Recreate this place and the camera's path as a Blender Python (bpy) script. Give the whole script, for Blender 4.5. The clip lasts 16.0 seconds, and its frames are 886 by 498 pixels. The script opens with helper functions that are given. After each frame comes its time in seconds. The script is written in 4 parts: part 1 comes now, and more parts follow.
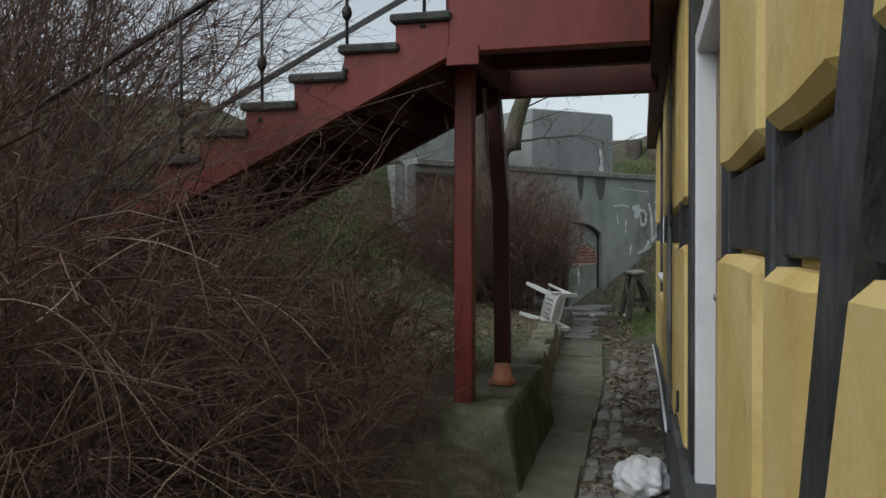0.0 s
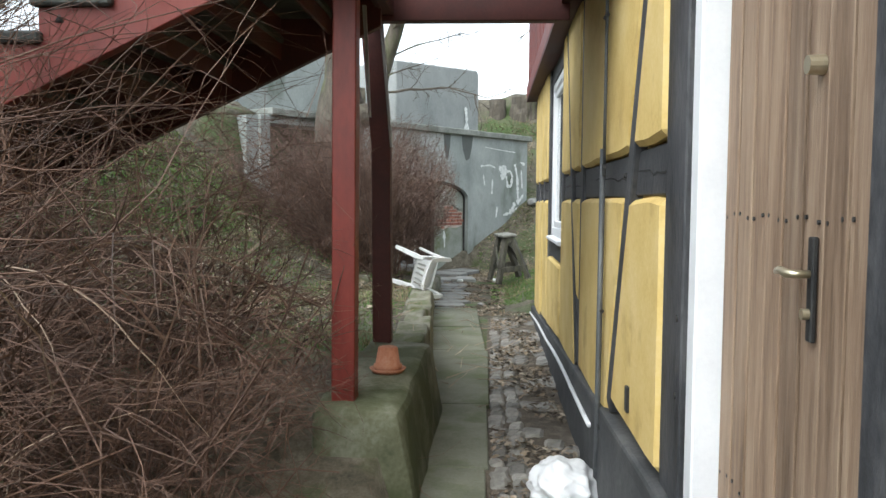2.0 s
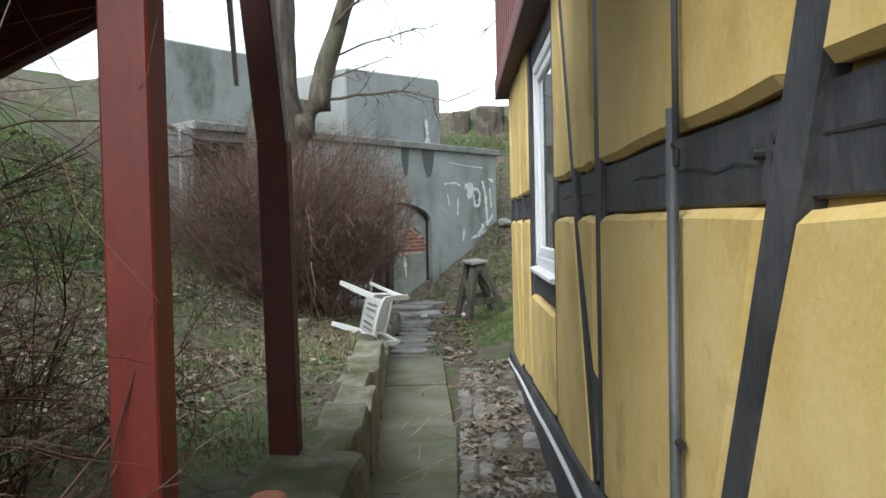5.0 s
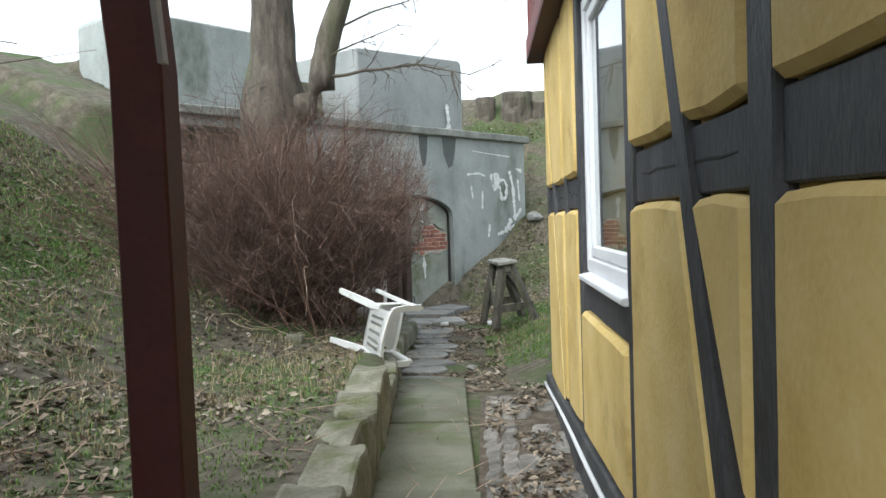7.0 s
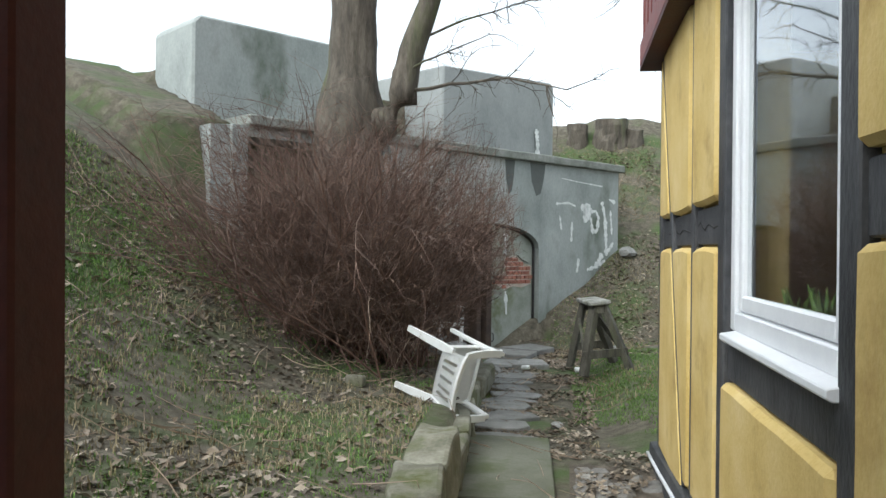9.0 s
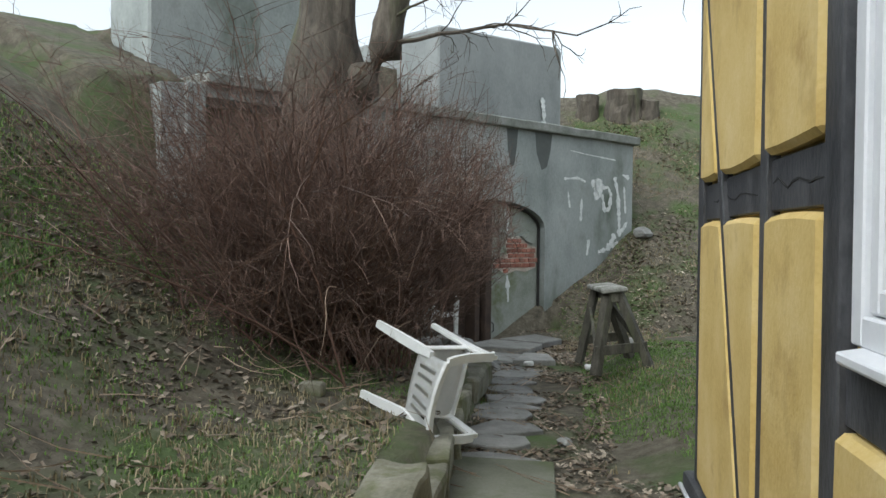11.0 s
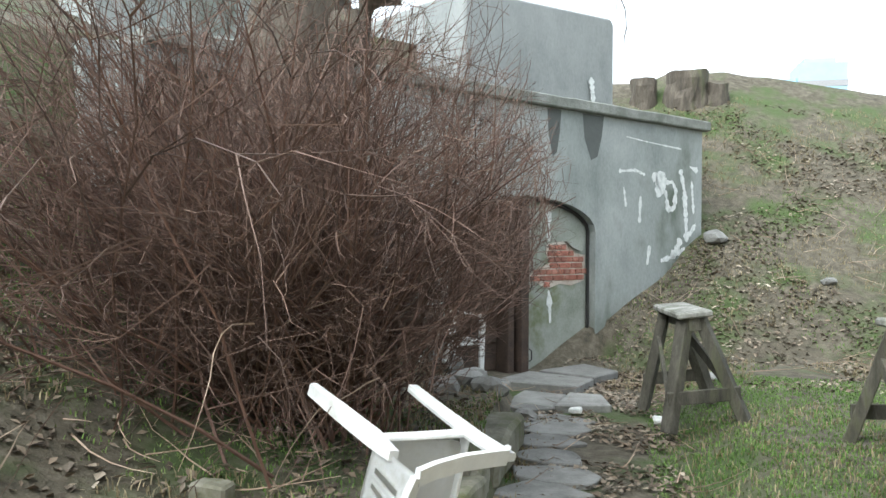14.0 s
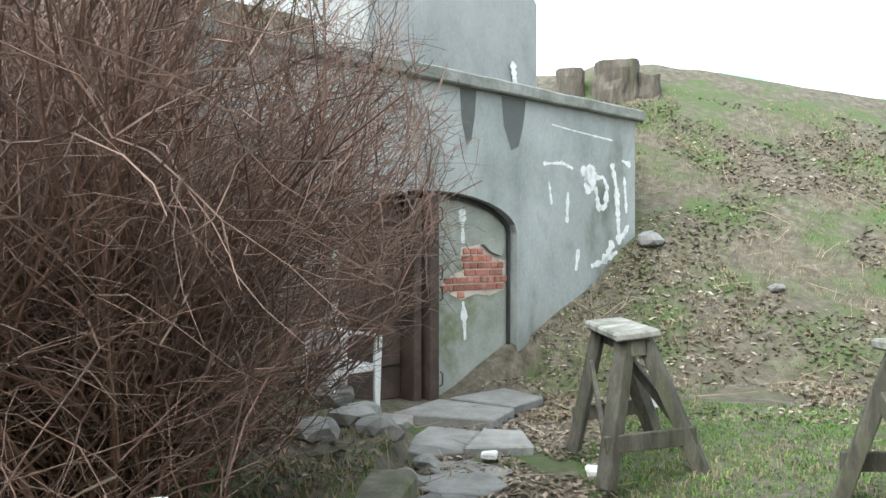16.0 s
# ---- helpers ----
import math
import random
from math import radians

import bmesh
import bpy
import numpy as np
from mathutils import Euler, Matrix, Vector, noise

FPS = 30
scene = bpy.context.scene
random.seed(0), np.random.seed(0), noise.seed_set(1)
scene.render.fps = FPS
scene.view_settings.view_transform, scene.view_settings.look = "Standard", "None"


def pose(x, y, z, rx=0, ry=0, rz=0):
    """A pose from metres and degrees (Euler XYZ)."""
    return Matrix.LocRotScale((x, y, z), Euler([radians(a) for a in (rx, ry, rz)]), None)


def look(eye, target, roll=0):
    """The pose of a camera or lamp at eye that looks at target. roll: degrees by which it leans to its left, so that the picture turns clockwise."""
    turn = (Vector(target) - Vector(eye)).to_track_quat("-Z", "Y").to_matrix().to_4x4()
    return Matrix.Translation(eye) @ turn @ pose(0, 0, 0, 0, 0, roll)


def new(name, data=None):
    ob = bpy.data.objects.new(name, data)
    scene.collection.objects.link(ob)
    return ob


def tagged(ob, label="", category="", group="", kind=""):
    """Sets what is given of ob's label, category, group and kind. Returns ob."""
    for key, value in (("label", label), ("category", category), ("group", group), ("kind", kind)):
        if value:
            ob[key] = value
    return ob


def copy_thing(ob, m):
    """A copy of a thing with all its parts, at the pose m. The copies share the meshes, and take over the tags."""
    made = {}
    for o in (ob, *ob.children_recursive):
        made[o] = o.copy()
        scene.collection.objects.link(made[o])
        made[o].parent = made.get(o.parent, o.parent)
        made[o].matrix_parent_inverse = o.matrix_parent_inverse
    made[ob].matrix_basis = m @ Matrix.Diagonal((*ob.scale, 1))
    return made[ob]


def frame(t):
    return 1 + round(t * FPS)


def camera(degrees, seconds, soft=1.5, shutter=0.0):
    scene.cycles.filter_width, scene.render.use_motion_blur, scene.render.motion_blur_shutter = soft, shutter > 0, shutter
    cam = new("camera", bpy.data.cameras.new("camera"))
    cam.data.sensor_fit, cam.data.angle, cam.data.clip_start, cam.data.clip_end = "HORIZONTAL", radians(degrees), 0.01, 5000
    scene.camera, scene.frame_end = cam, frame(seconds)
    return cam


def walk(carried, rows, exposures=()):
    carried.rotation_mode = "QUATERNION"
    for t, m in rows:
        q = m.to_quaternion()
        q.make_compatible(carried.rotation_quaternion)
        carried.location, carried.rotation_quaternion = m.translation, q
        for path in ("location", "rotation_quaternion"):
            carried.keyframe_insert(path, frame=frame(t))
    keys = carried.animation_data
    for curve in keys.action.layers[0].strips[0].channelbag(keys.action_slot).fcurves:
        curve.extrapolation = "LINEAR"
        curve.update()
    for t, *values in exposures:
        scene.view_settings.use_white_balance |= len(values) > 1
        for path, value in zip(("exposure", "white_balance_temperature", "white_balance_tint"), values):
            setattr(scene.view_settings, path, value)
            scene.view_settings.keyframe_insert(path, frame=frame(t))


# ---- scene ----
cam = camera(57.2, 16.0)
PATH = [
    (0, (0.672, -0.383, 1.626), (0.197, 1.56, 1.599), -0.1),
    (0.5, (0.555, 0.013, 1.565), (0.094, 1.959, 1.529), -1.1),
    (1, (0.395, 0.425, 1.598), (0.025, 2.389, 1.491), 0.6),
    (1.5, (0.331, 0.578, 1.599), (0.083, 2.56, 1.492), -0.2),
    (2, (0.285, 0.737, 1.568), (0.167, 2.73, 1.451), 0.5),
    (2.5, (0.283, 0.995, 1.573), (0.24, 2.988, 1.409), 0.7),
    (3, (0.326, 1.252, 1.586), (0.282, 3.243, 1.411), 0.0),
    (3.5, (0.277, 1.637, 1.552), (0.284, 3.631, 1.409), 0.5),
    (4, (0.277, 1.999, 1.556), (0.293, 3.995, 1.434), 0.0),
    (4.5, (0.325, 2.412, 1.583), (0.304, 4.41, 1.489), -0.9),
    (5, (0.32, 2.9, 1.571), (0.278, 4.899, 1.509), -1.3),
    (7.5, (0.335, 4.81, 1.552), (0.178, 6.803, 1.482), -2.1),
    (8, (0.254, 5.015, 1.575), (0.002, 6.999, 1.545), -0.9),
    (10.5, (0.207, 6.699, 1.51), (-0.108, 8.674, 1.525), 1.1),
    (11, (0.206, 7.005, 1.506), (-0.115, 8.979, 1.471), 0.6),
    (11.5, (0.169, 7.372, 1.497), (-0.163, 9.343, 1.427), 0.4),
    (12, (0.15, 7.732, 1.509), (-0.188, 9.701, 1.417), 0.4),
    (12.5, (0.072, 8.175, 1.496), (-0.251, 10.147, 1.408), 0.6),
    (13, (0.075, 8.515, 1.484), (-0.262, 10.485, 1.421), 0.6),
    (13.5, (0.127, 8.842, 1.505), (-0.258, 10.805, 1.463), -0.0),
    (14, (0.1, 9.246, 1.484), (-0.336, 11.198, 1.467), 0.3),
    (14.5, (0.146, 9.631, 1.44), (-0.393, 11.557, 1.459), 0.2),
    (15, (0.186, 9.968, 1.445), (-0.385, 11.885, 1.476), -0.1),
    (15.5, (0.184, 10.214, 1.425), (-0.193, 12.178, 1.447), 0.1),
    (16, (0.128, 10.748, 1.452), (-0.14, 12.73, 1.452), -0.0),
]
EXPOSURES = [(t, e, 6250, 4) for t, e in ((0.0, 0.0), (0.5, 1.05), (1.0, 1.6), (2.0, 1.45), (5.0, 1.2), (8.0, 1.5), (10.5, 0.7), (11.5, 1.15), (12.5, 1.65), (14.0, 1.75), (16.0, 2.05))]
walk(cam, [(t, look(eye, target, roll)) for t, eye, target, roll in PATH], EXPOSURES)

# ---- light: overcast sky ----
world = bpy.data.worlds.new("sky")
scene.world = world
world.use_nodes = True
wn = world.node_tree.nodes
sky = wn.new("ShaderNodeTexSky")
sky.sky_type, sky.sun_disc = "NISHITA", False
sky.sun_elevation, sky.sun_rotation = radians(50), radians(214)
sky.air_density, sky.dust_density, sky.ozone_density = 1.0, 2.0, 1.0
hue = wn.new("ShaderNodeHueSaturation")
hue.inputs["Saturation"].default_value = 0.28
world.node_tree.links.new(sky.outputs[0], hue.inputs["Color"])
world.node_tree.links.new(hue.outputs[0], wn["Background"].inputs["Color"])
wn["Background"].inputs["Strength"].default_value = 0.15
sun = new("sun", bpy.data.lights.new("sun", "SUN"))
sun.data.energy, sun.data.angle, sun.data.color = 1.0, radians(60), (1.0, 0.99, 0.97)
sun.matrix_world = look((-5, -7.5, 11), (0, 0, 0))


# ---- materials ----
def material(name, stops, rough=0.8, scale=6.0, bump=0.3, fine=60.0, metal=0.0, stretch=(1, 1, 1), vary=0.0, moss=None, moss_at=0.55, moss_scale=1.2, island=0.0):
    """A weathered surface: colours blended by coarse and fine noise, relief, and stains of a second colour."""
    m = bpy.data.materials.new(name)
    m.use_nodes = True
    t = m.node_tree
    n, link = t.nodes, t.links.new
    bsdf = n["Principled BSDF"]
    geo, mp = n.new("ShaderNodeNewGeometry"), n.new("ShaderNodeMapping")
    mp.inputs["Scale"].default_value = stretch
    link(geo.outputs["Position"], mp.inputs["Vector"])

    def tex(s, detail=6.0):
        x = n.new("ShaderNodeTexNoise")
        x.inputs["Scale"].default_value, x.inputs["Detail"].default_value = s, detail
        x.inputs["Roughness"].default_value = 0.62
        link(mp.outputs[0], x.inputs["Vector"])
        return x
    coarse, grain = tex(scale), tex(fine, 3.0)
    add = n.new("ShaderNodeMath")
    add.operation = "MULTIPLY_ADD"
    add.inputs[1].default_value = 0.35
    link(grain.outputs[0], add.inputs[0])
    link(coarse.outputs[0], add.inputs[2])
    ramp = n.new("ShaderNodeValToRGB")
    el = ramp.color_ramp.elements
    spots = [0.45 + 0.42 * i / max(1, len(stops) - 1) for i in range(len(stops))]
    for i, (p, c) in enumerate(zip(spots, stops)):
        e = el[i] if i < 2 else el.new(p)
        e.position, e.color = p, (*c, 1)
    link(add.outputs[0], ramp.inputs[0])
    colour = ramp.outputs[0]
    if moss:
        big = tex(moss_scale, 8.0)
        mask = n.new("ShaderNodeMapRange")
        mask.inputs["From Min"].default_value, mask.inputs["From Max"].default_value = moss_at - 0.04, moss_at + 0.1
        link(big.outputs[0], mask.inputs["Value"])
        mix = n.new("ShaderNodeMix")
        mix.data_type = "RGBA"
        mix.inputs[7].default_value = (*moss, 1)
        link(mask.outputs[0], mix.inputs[0])
        link(colour, mix.inputs[6])
        colour = mix.outputs[2]
    if vary or island:
        hs = n.new("ShaderNodeHueSaturation")
        src = n.new("ShaderNodeObjectInfo").outputs["Random"] if vary else geo.outputs["Random Per Island"]
        mr = n.new("ShaderNodeMapRange")
        v = vary or island
        mr.inputs["To Min"].default_value, mr.inputs["To Max"].default_value = 1 - v, 1 + v
        link(src, mr.inputs["Value"])
        link(mr.outputs[0], hs.inputs["Value"])
        link(colour, hs.inputs["Color"])
        colour = hs.outputs[0]
    link(colour, bsdf.inputs["Base Color"])
    rr = n.new("ShaderNodeMapRange")
    rr.inputs["To Min"].default_value, rr.inputs["To Max"].default_value = max(0.05, rough - 0.15), min(1, rough + 0.12)
    link(coarse.outputs[0], rr.inputs["Value"])
    link(rr.outputs[0], bsdf.inputs["Roughness"])
    bsdf.inputs["Metallic"].default_value = metal
    if bump:
        b = n.new("ShaderNodeBump")
        b.inputs["Strength"].default_value, b.inputs["Distance"].default_value = bump, 0.02
        link(add.outputs[0], b.inputs["Height"])
        link(b.outputs[0], bsdf.inputs["Normal"])
    return m


YELLOW = material("yellow_limewash", [(0.50, 0.34, 0.10), (0.60, 0.438, 0.16), (0.66, 0.505, 0.23)], 0.9, 2.2, 0.4, 45, moss=(0.44, 0.30, 0.10), moss_at=0.6, moss_scale=3)
TAR = material("tarred_timber", [(0.018, 0.019, 0.022), (0.04, 0.041, 0.046), (0.075, 0.075, 0.08)], 0.6, 5, 0.5, 40, stretch=(1, 1, 0.5))
PLINTH = material("tarred_plinth", [(0.025, 0.027, 0.03), (0.05, 0.052, 0.056), (0.10, 0.10, 0.10)], 0.75, 3, 0.5, 50)
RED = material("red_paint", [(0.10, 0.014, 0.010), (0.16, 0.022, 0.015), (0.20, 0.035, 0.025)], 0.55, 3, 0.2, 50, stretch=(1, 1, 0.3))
# darker copy of RED: shade on undersides and far members, put into the colour
DARKRED = material("darkened_red_paint", [(0.040, 0.009, 0.008), (0.065, 0.013, 0.011), (0.09, 0.02, 0.016)], 0.65, 3, 0.25, 50)
WHITE = material("white_gloss_paint", [(0.70, 0.71, 0.74), (0.80, 0.81, 0.83)], 0.4, 4, 0.08, 60)
DOORWOOD = material("bare_pine_boards", [(0.12, 0.075, 0.045), (0.235, 0.158, 0.105), (0.34, 0.25, 0.175)], 0.65, 6, 0.4, 60, stretch=(4, 4, 0.25), vary=0.22)
CONCRETE = material("grey_concrete", [(0.195, 0.218, 0.209), (0.285, 0.31, 0.30), (0.365, 0.386, 0.377)], 0.9, 1.6, 0.35, 35, stretch=(1, 1, 0.6), moss=(0.10, 0.12, 0.095), moss_at=0.6, moss_scale=0.8)
CONCRETE_PALE = material("pale_concrete", [(0.19, 0.205, 0.203), (0.26, 0.275, 0.272), (0.315, 0.328, 0.325)], 0.9, 1.3, 0.35, 30, stretch=(1, 1, 0.6))
COPING = material("weathered_coping", [(0.12, 0.13, 0.11), (0.20, 0.21, 0.19), (0.29, 0.30, 0.28)], 0.95, 4, 0.6, 40)
STAIN = material("damp_concrete", [(0.075, 0.083, 0.08), (0.11, 0.12, 0.115)], 0.8, 4, 0.2, 40)
INFILL = material("mossy_render", [(0.18, 0.20, 0.165), (0.26, 0.28, 0.245), (0.32, 0.335, 0.31)], 0.9, 2.5, 0.4, 40, moss=(0.12, 0.14, 0.06), moss_at=0.58, moss_scale=1.4)
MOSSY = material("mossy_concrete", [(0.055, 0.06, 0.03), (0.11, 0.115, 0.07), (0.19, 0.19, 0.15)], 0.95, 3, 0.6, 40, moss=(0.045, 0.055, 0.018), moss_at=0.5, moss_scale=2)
KERB = material("kerb_stone", [(0.09, 0.088, 0.06), (0.165, 0.16, 0.12), (0.25, 0.245, 0.20)], 0.95, 4, 0.6, 40, vary=0.2, moss=(0.085, 0.095, 0.035), moss_at=0.56, moss_scale=3)
SLAB = material("mossy_paving", [(0.085, 0.09, 0.06), (0.13, 0.134, 0.098), (0.175, 0.18, 0.143)], 0.85, 2.5, 0.35, 60, vary=0.12, moss=(0.085, 0.10, 0.045), moss_at=0.55, moss_scale=2)
FLAG = material("grey_flagstone", [(0.12, 0.12, 0.115), (0.19, 0.19, 0.18), (0.26, 0.26, 0.25)], 0.85, 5, 0.5, 50, vary=0.2)
COBBLE = material("cobble", [(0.10, 0.095, 0.085), (0.18, 0.17, 0.155), (0.27, 0.26, 0.24)], 0.75, 8, 0.4, 60, vary=0.35)
BRICK = material("red_brick", [(0.20, 0.07, 0.048), (0.31, 0.12, 0.085), (0.40, 0.22, 0.17)], 0.9, 12, 0.5, 80, vary=0.3)
MORTAR = material("lime_mortar", [(0.34, 0.25, 0.20), (0.48, 0.42, 0.36), (0.56, 0.52, 0.47)], 0.95, 9, 0.5, 70)
LIME = material("white_limewash_marks", [(0.38, 0.41, 0.40), (0.62, 0.64, 0.63), (0.74, 0.75, 0.74)], 0.9, 14, 0.2, 60)
EARTH = material("ground_litter", [(0.035, 0.03, 0.02), (0.085, 0.074, 0.052), (0.15, 0.133, 0.10)], 1.0, 9, 1.0, 70, moss=(0.055, 0.085, 0.024), moss_at=0.51, moss_scale=0.95)
PATHSOIL = material("bare_soil", [(0.035, 0.028, 0.02), (0.085, 0.068, 0.05), (0.15, 0.125, 0.10)], 0.9, 8, 1.0, 60)
GRASS = material("grass_blades", [(0.06, 0.12, 0.018), (0.11, 0.20, 0.04), (0.17, 0.23, 0.075)], 0.8, 1.2, 0, 9, island=0.45)
DRYGRASS = material("dry_grass", [(0.15, 0.125, 0.065), (0.24, 0.20, 0.12), (0.32, 0.28, 0.18)], 0.9, 1.2, 0, 9, island=0.4)
LEAF = material("dead_leaves", [(0.07, 0.05, 0.034), (0.16, 0.125, 0.09), (0.33, 0.29, 0.235)], 0.85, 2, 0, 12, island=0.6)
TWIG = material("brown_twigs", [(0.068, 0.036, 0.025), (0.12, 0.066, 0.047), (0.18, 0.108, 0.08)], 0.75, 2, 0, 15, island=0.4)
TWIGRED = material("reddish_twigs", [(0.076, 0.044, 0.033), (0.128, 0.079, 0.060), (0.18, 0.122, 0.097)], 0.75, 2, 0, 15, island=0.45)
THICKET = material("warm_brown_twigs", [(0.05, 0.026, 0.017), (0.095, 0.051, 0.034), (0.15, 0.092, 0.064)], 0.75, 2, 0, 15, island=0.45)
STALK = material("pale_stalks", [(0.16, 0.105, 0.07), (0.27, 0.20, 0.145), (0.36, 0.29, 0.22)], 0.7, 3, 0, 20, island=0.35)
BARK = material("grey_brown_bark", [(0.035, 0.029, 0.022), (0.08, 0.067, 0.052), (0.14, 0.122, 0.096)], 0.95, 7, 1.0, 40, stretch=(1.5, 1.5, 0.35), moss=(0.075, 0.085, 0.035), moss_at=0.58, moss_scale=1.5)
GREYWOOD = material("weathered_wood", [(0.035, 0.033, 0.025), (0.075, 0.07, 0.055), (0.14, 0.132, 0.11)], 0.9, 6, 0.6, 50, stretch=(2, 2, 0.5), vary=0.15, moss=(0.07, 0.08, 0.035), moss_at=0.6, moss_scale=3)
PALEWOOD = material("bleached_plank", [(0.12, 0.12, 0.105), (0.24, 0.24, 0.215), (0.38, 0.38, 0.35)], 0.9, 7, 0.5, 50, moss=(0.10, 0.11, 0.07), moss_at=0.58, moss_scale=6)
PLASTIC = material("white_plastic", [(0.62, 0.63, 0.62), (0.74, 0.75, 0.75)], 0.45, 5, 0.05, 50, moss=(0.50, 0.50, 0.44), moss_at=0.62, moss_scale=5)
BAGMAT = material("white_bag_film", [(0.62, 0.63, 0.66), (0.78, 0.79, 0.81)], 0.35, 6, 0.15, 30)
TERRA = material("terracotta", [(0.28, 0.10, 0.055), (0.40, 0.17, 0.10), (0.46, 0.25, 0.17)], 0.9, 9, 0.3, 60)
IRON = material("dark_iron", [(0.02, 0.02, 0.022), (0.05, 0.048, 0.046)], 0.55, 8, 0.3, 60, metal=0.4)
RUST = material("rusty_iron_door", [(0.028, 0.018, 0.013), (0.05, 0.034, 0.026), (0.085, 0.055, 0.04)], 0.85, 4, 0.4, 50)
ZINC = material("painted_pipe", [(0.035, 0.038, 0.042), (0.06, 0.064, 0.07), (0.10, 0.105, 0.11)], 0.5, 5, 0.15, 50)
ALU = material("pale_grey_strap", [(0.24, 0.24, 0.25), (0.36, 0.36, 0.37)], 0.5, 6, 0.1, 50)
BRASS = material("worn_brass", [(0.42, 0.36, 0.24), (0.6, 0.54, 0.40)], 0.35, 8, 0.1, 50, metal=0.8)
TREAD = material("slate_treads", [(0.022, 0.023, 0.022), (0.05, 0.052, 0.048), (0.085, 0.088, 0.08)], 0.85, 5, 0.5, 40)
# near-black: the darkness of unlit depths is put into this colour
DARK = material("painted_dark", [(0.012, 0.012, 0.012), (0.025, 0.024, 0.022)], 1.0, 3, 0.1, 20)
INTERIOR = material("room_plaster", [(0.25, 0.25, 0.24), (0.35, 0.35, 0.34)], 0.9, 2, 0.1, 30)
ROOFTILE = material("roof_tiles", [(0.13, 0.04, 0.025), (0.22, 0.075, 0.045)], 0.9, 5, 0.4, 40)
# distance haze is mixed into this pale blue
FARBLUE = material("haze_tinted_tower", [(0.30, 0.48, 0.66), (0.38, 0.56, 0.72)], 0.5, 0.05, 0, 0.4)
GLASS = bpy.data.materials.new("window_glass")
GLASS.use_nodes = True
gb = GLASS.node_tree.nodes["Principled BSDF"]
gb.inputs["Base Color"].default_value = (0.9, 0.95, 0.97, 1)
gb.inputs["Transmission Weight"].default_value, gb.inputs["Roughness"].default_value, gb.inputs["IOR"].default_value = 1.0, 0.02, 2.0


# ---- mesh helpers ----
def empty(name, label, category, at=(0, 0, 0), kind="", group=""):
    ob = tagged(new(name), label, category, group, kind)
    ob.matrix_world = Matrix.Translation(at)
    return ob


def finish(name, mesh, mat, parent=None, label=""):
    if mat is not None:
        mesh.materials.append(mat)
    ob = new(name, mesh)
    if parent is not None:
        ob.parent = parent
        ob.matrix_parent_inverse = full(parent).inverted()
    return tagged(ob, label)


def full(ob):
    """The world pose of an object from its own chain of parents."""
    m = ob.matrix_basis.copy()
    if ob.parent is not None:
        m = full(ob.parent) @ ob.matrix_parent_inverse @ m
    return m


def part(name, bm, mat, parent=None, label="", smooth=False):
    mesh = bpy.data.meshes.new(name)
    bmesh.ops.recalc_face_normals(bm, faces=bm.faces)
    bm.to_mesh(mesh)
    bm.free()
    if smooth:
        mesh.polygons.foreach_set("use_smooth", [True] * len(mesh.polygons))
    return finish(name, mesh, mat, parent, label)


def box(x0, x1, y0, y1, z0, z1, bev=0.0, m=None, bm=None, seg=1):
    own = bmesh.new()
    g = bmesh.ops.create_cube(own, size=1)
    for v in g["verts"]:
        v.co = Vector(((x0 + x1) / 2 + v.co.x * (x1 - x0), (y0 + y1) / 2 + v.co.y * (y1 - y0), (z0 + z1) / 2 + v.co.z * (z1 - z0)))
    if bev:
        bmesh.ops.bevel(own, geom=own.edges[:], offset=bev, segments=seg, affect="EDGES", profile=0.5)
    return join(own, m, bm)


def join(own, m, bm):
    if m is not None:
        own.transform(m)
    if bm is None:
        return own
    tmp = bpy.data.meshes.new("tmp")
    own.to_mesh(tmp)
    bm.from_mesh(tmp)
    bpy.data.meshes.remove(tmp)
    own.free()
    return bm


def prism(points, axis, a, b, bev=0.0, bm=None, m=None, seg=1):
    """A flat outline, pushed from a to b along an axis. Points are the other two coordinates in order."""
    own = bmesh.new()

    def at(p, d):
        return {"x": (d, p[0], p[1]), "y": (p[0], d, p[1]), "z": (p[0], p[1], d)}[axis]
    lo, hi = [own.verts.new(at(p, a)) for p in points], [own.verts.new(at(p, b)) for p in points]
    own.faces.new(lo)
    own.faces.new(hi)
    for i in range(len(points)):
        j = (i + 1) % len(points)
        own.faces.new((lo[i], lo[j], hi[j], hi[i]))
    bmesh.ops.recalc_face_normals(own, faces=own.faces)
    if bev:
        bmesh.ops.bevel(own, geom=own.edges[:], offset=bev, segments=seg, affect="EDGES", profile=0.6)
    return join(own, m, bm)


def tube(points, radii, sides=8, bm=None, cap=True):
    own = bm if bm is not None else bmesh.new()
    pts = [Vector(p) for p in points]
    rings = []
    for i, p in enumerate(pts):
        d = (pts[min(i + 1, len(pts) - 1)] - pts[max(i - 1, 0)]).normalized()
        u = d.cross(Vector((0.31, 0.2, 0.93)) if abs(d.z) < 0.9 else Vector((1, 0, 0))).normalized()
        v = d.cross(u)
        r = radii[i] if isinstance(radii, (list, tuple)) else radii
        rings.append([own.verts.new(p + (u * math.cos(k * math.tau / sides) + v * math.sin(k * math.tau / sides)) * r) for k in range(sides)])
    for a, b in zip(rings, rings[1:]):
        for k in range(sides):
            own.faces.new((a[k], a[(k + 1) % sides], b[(k + 1) % sides], b[k]))
    if cap:
        own.faces.new(rings[0])
        own.faces.new(rings[-1][::-1])
    return own


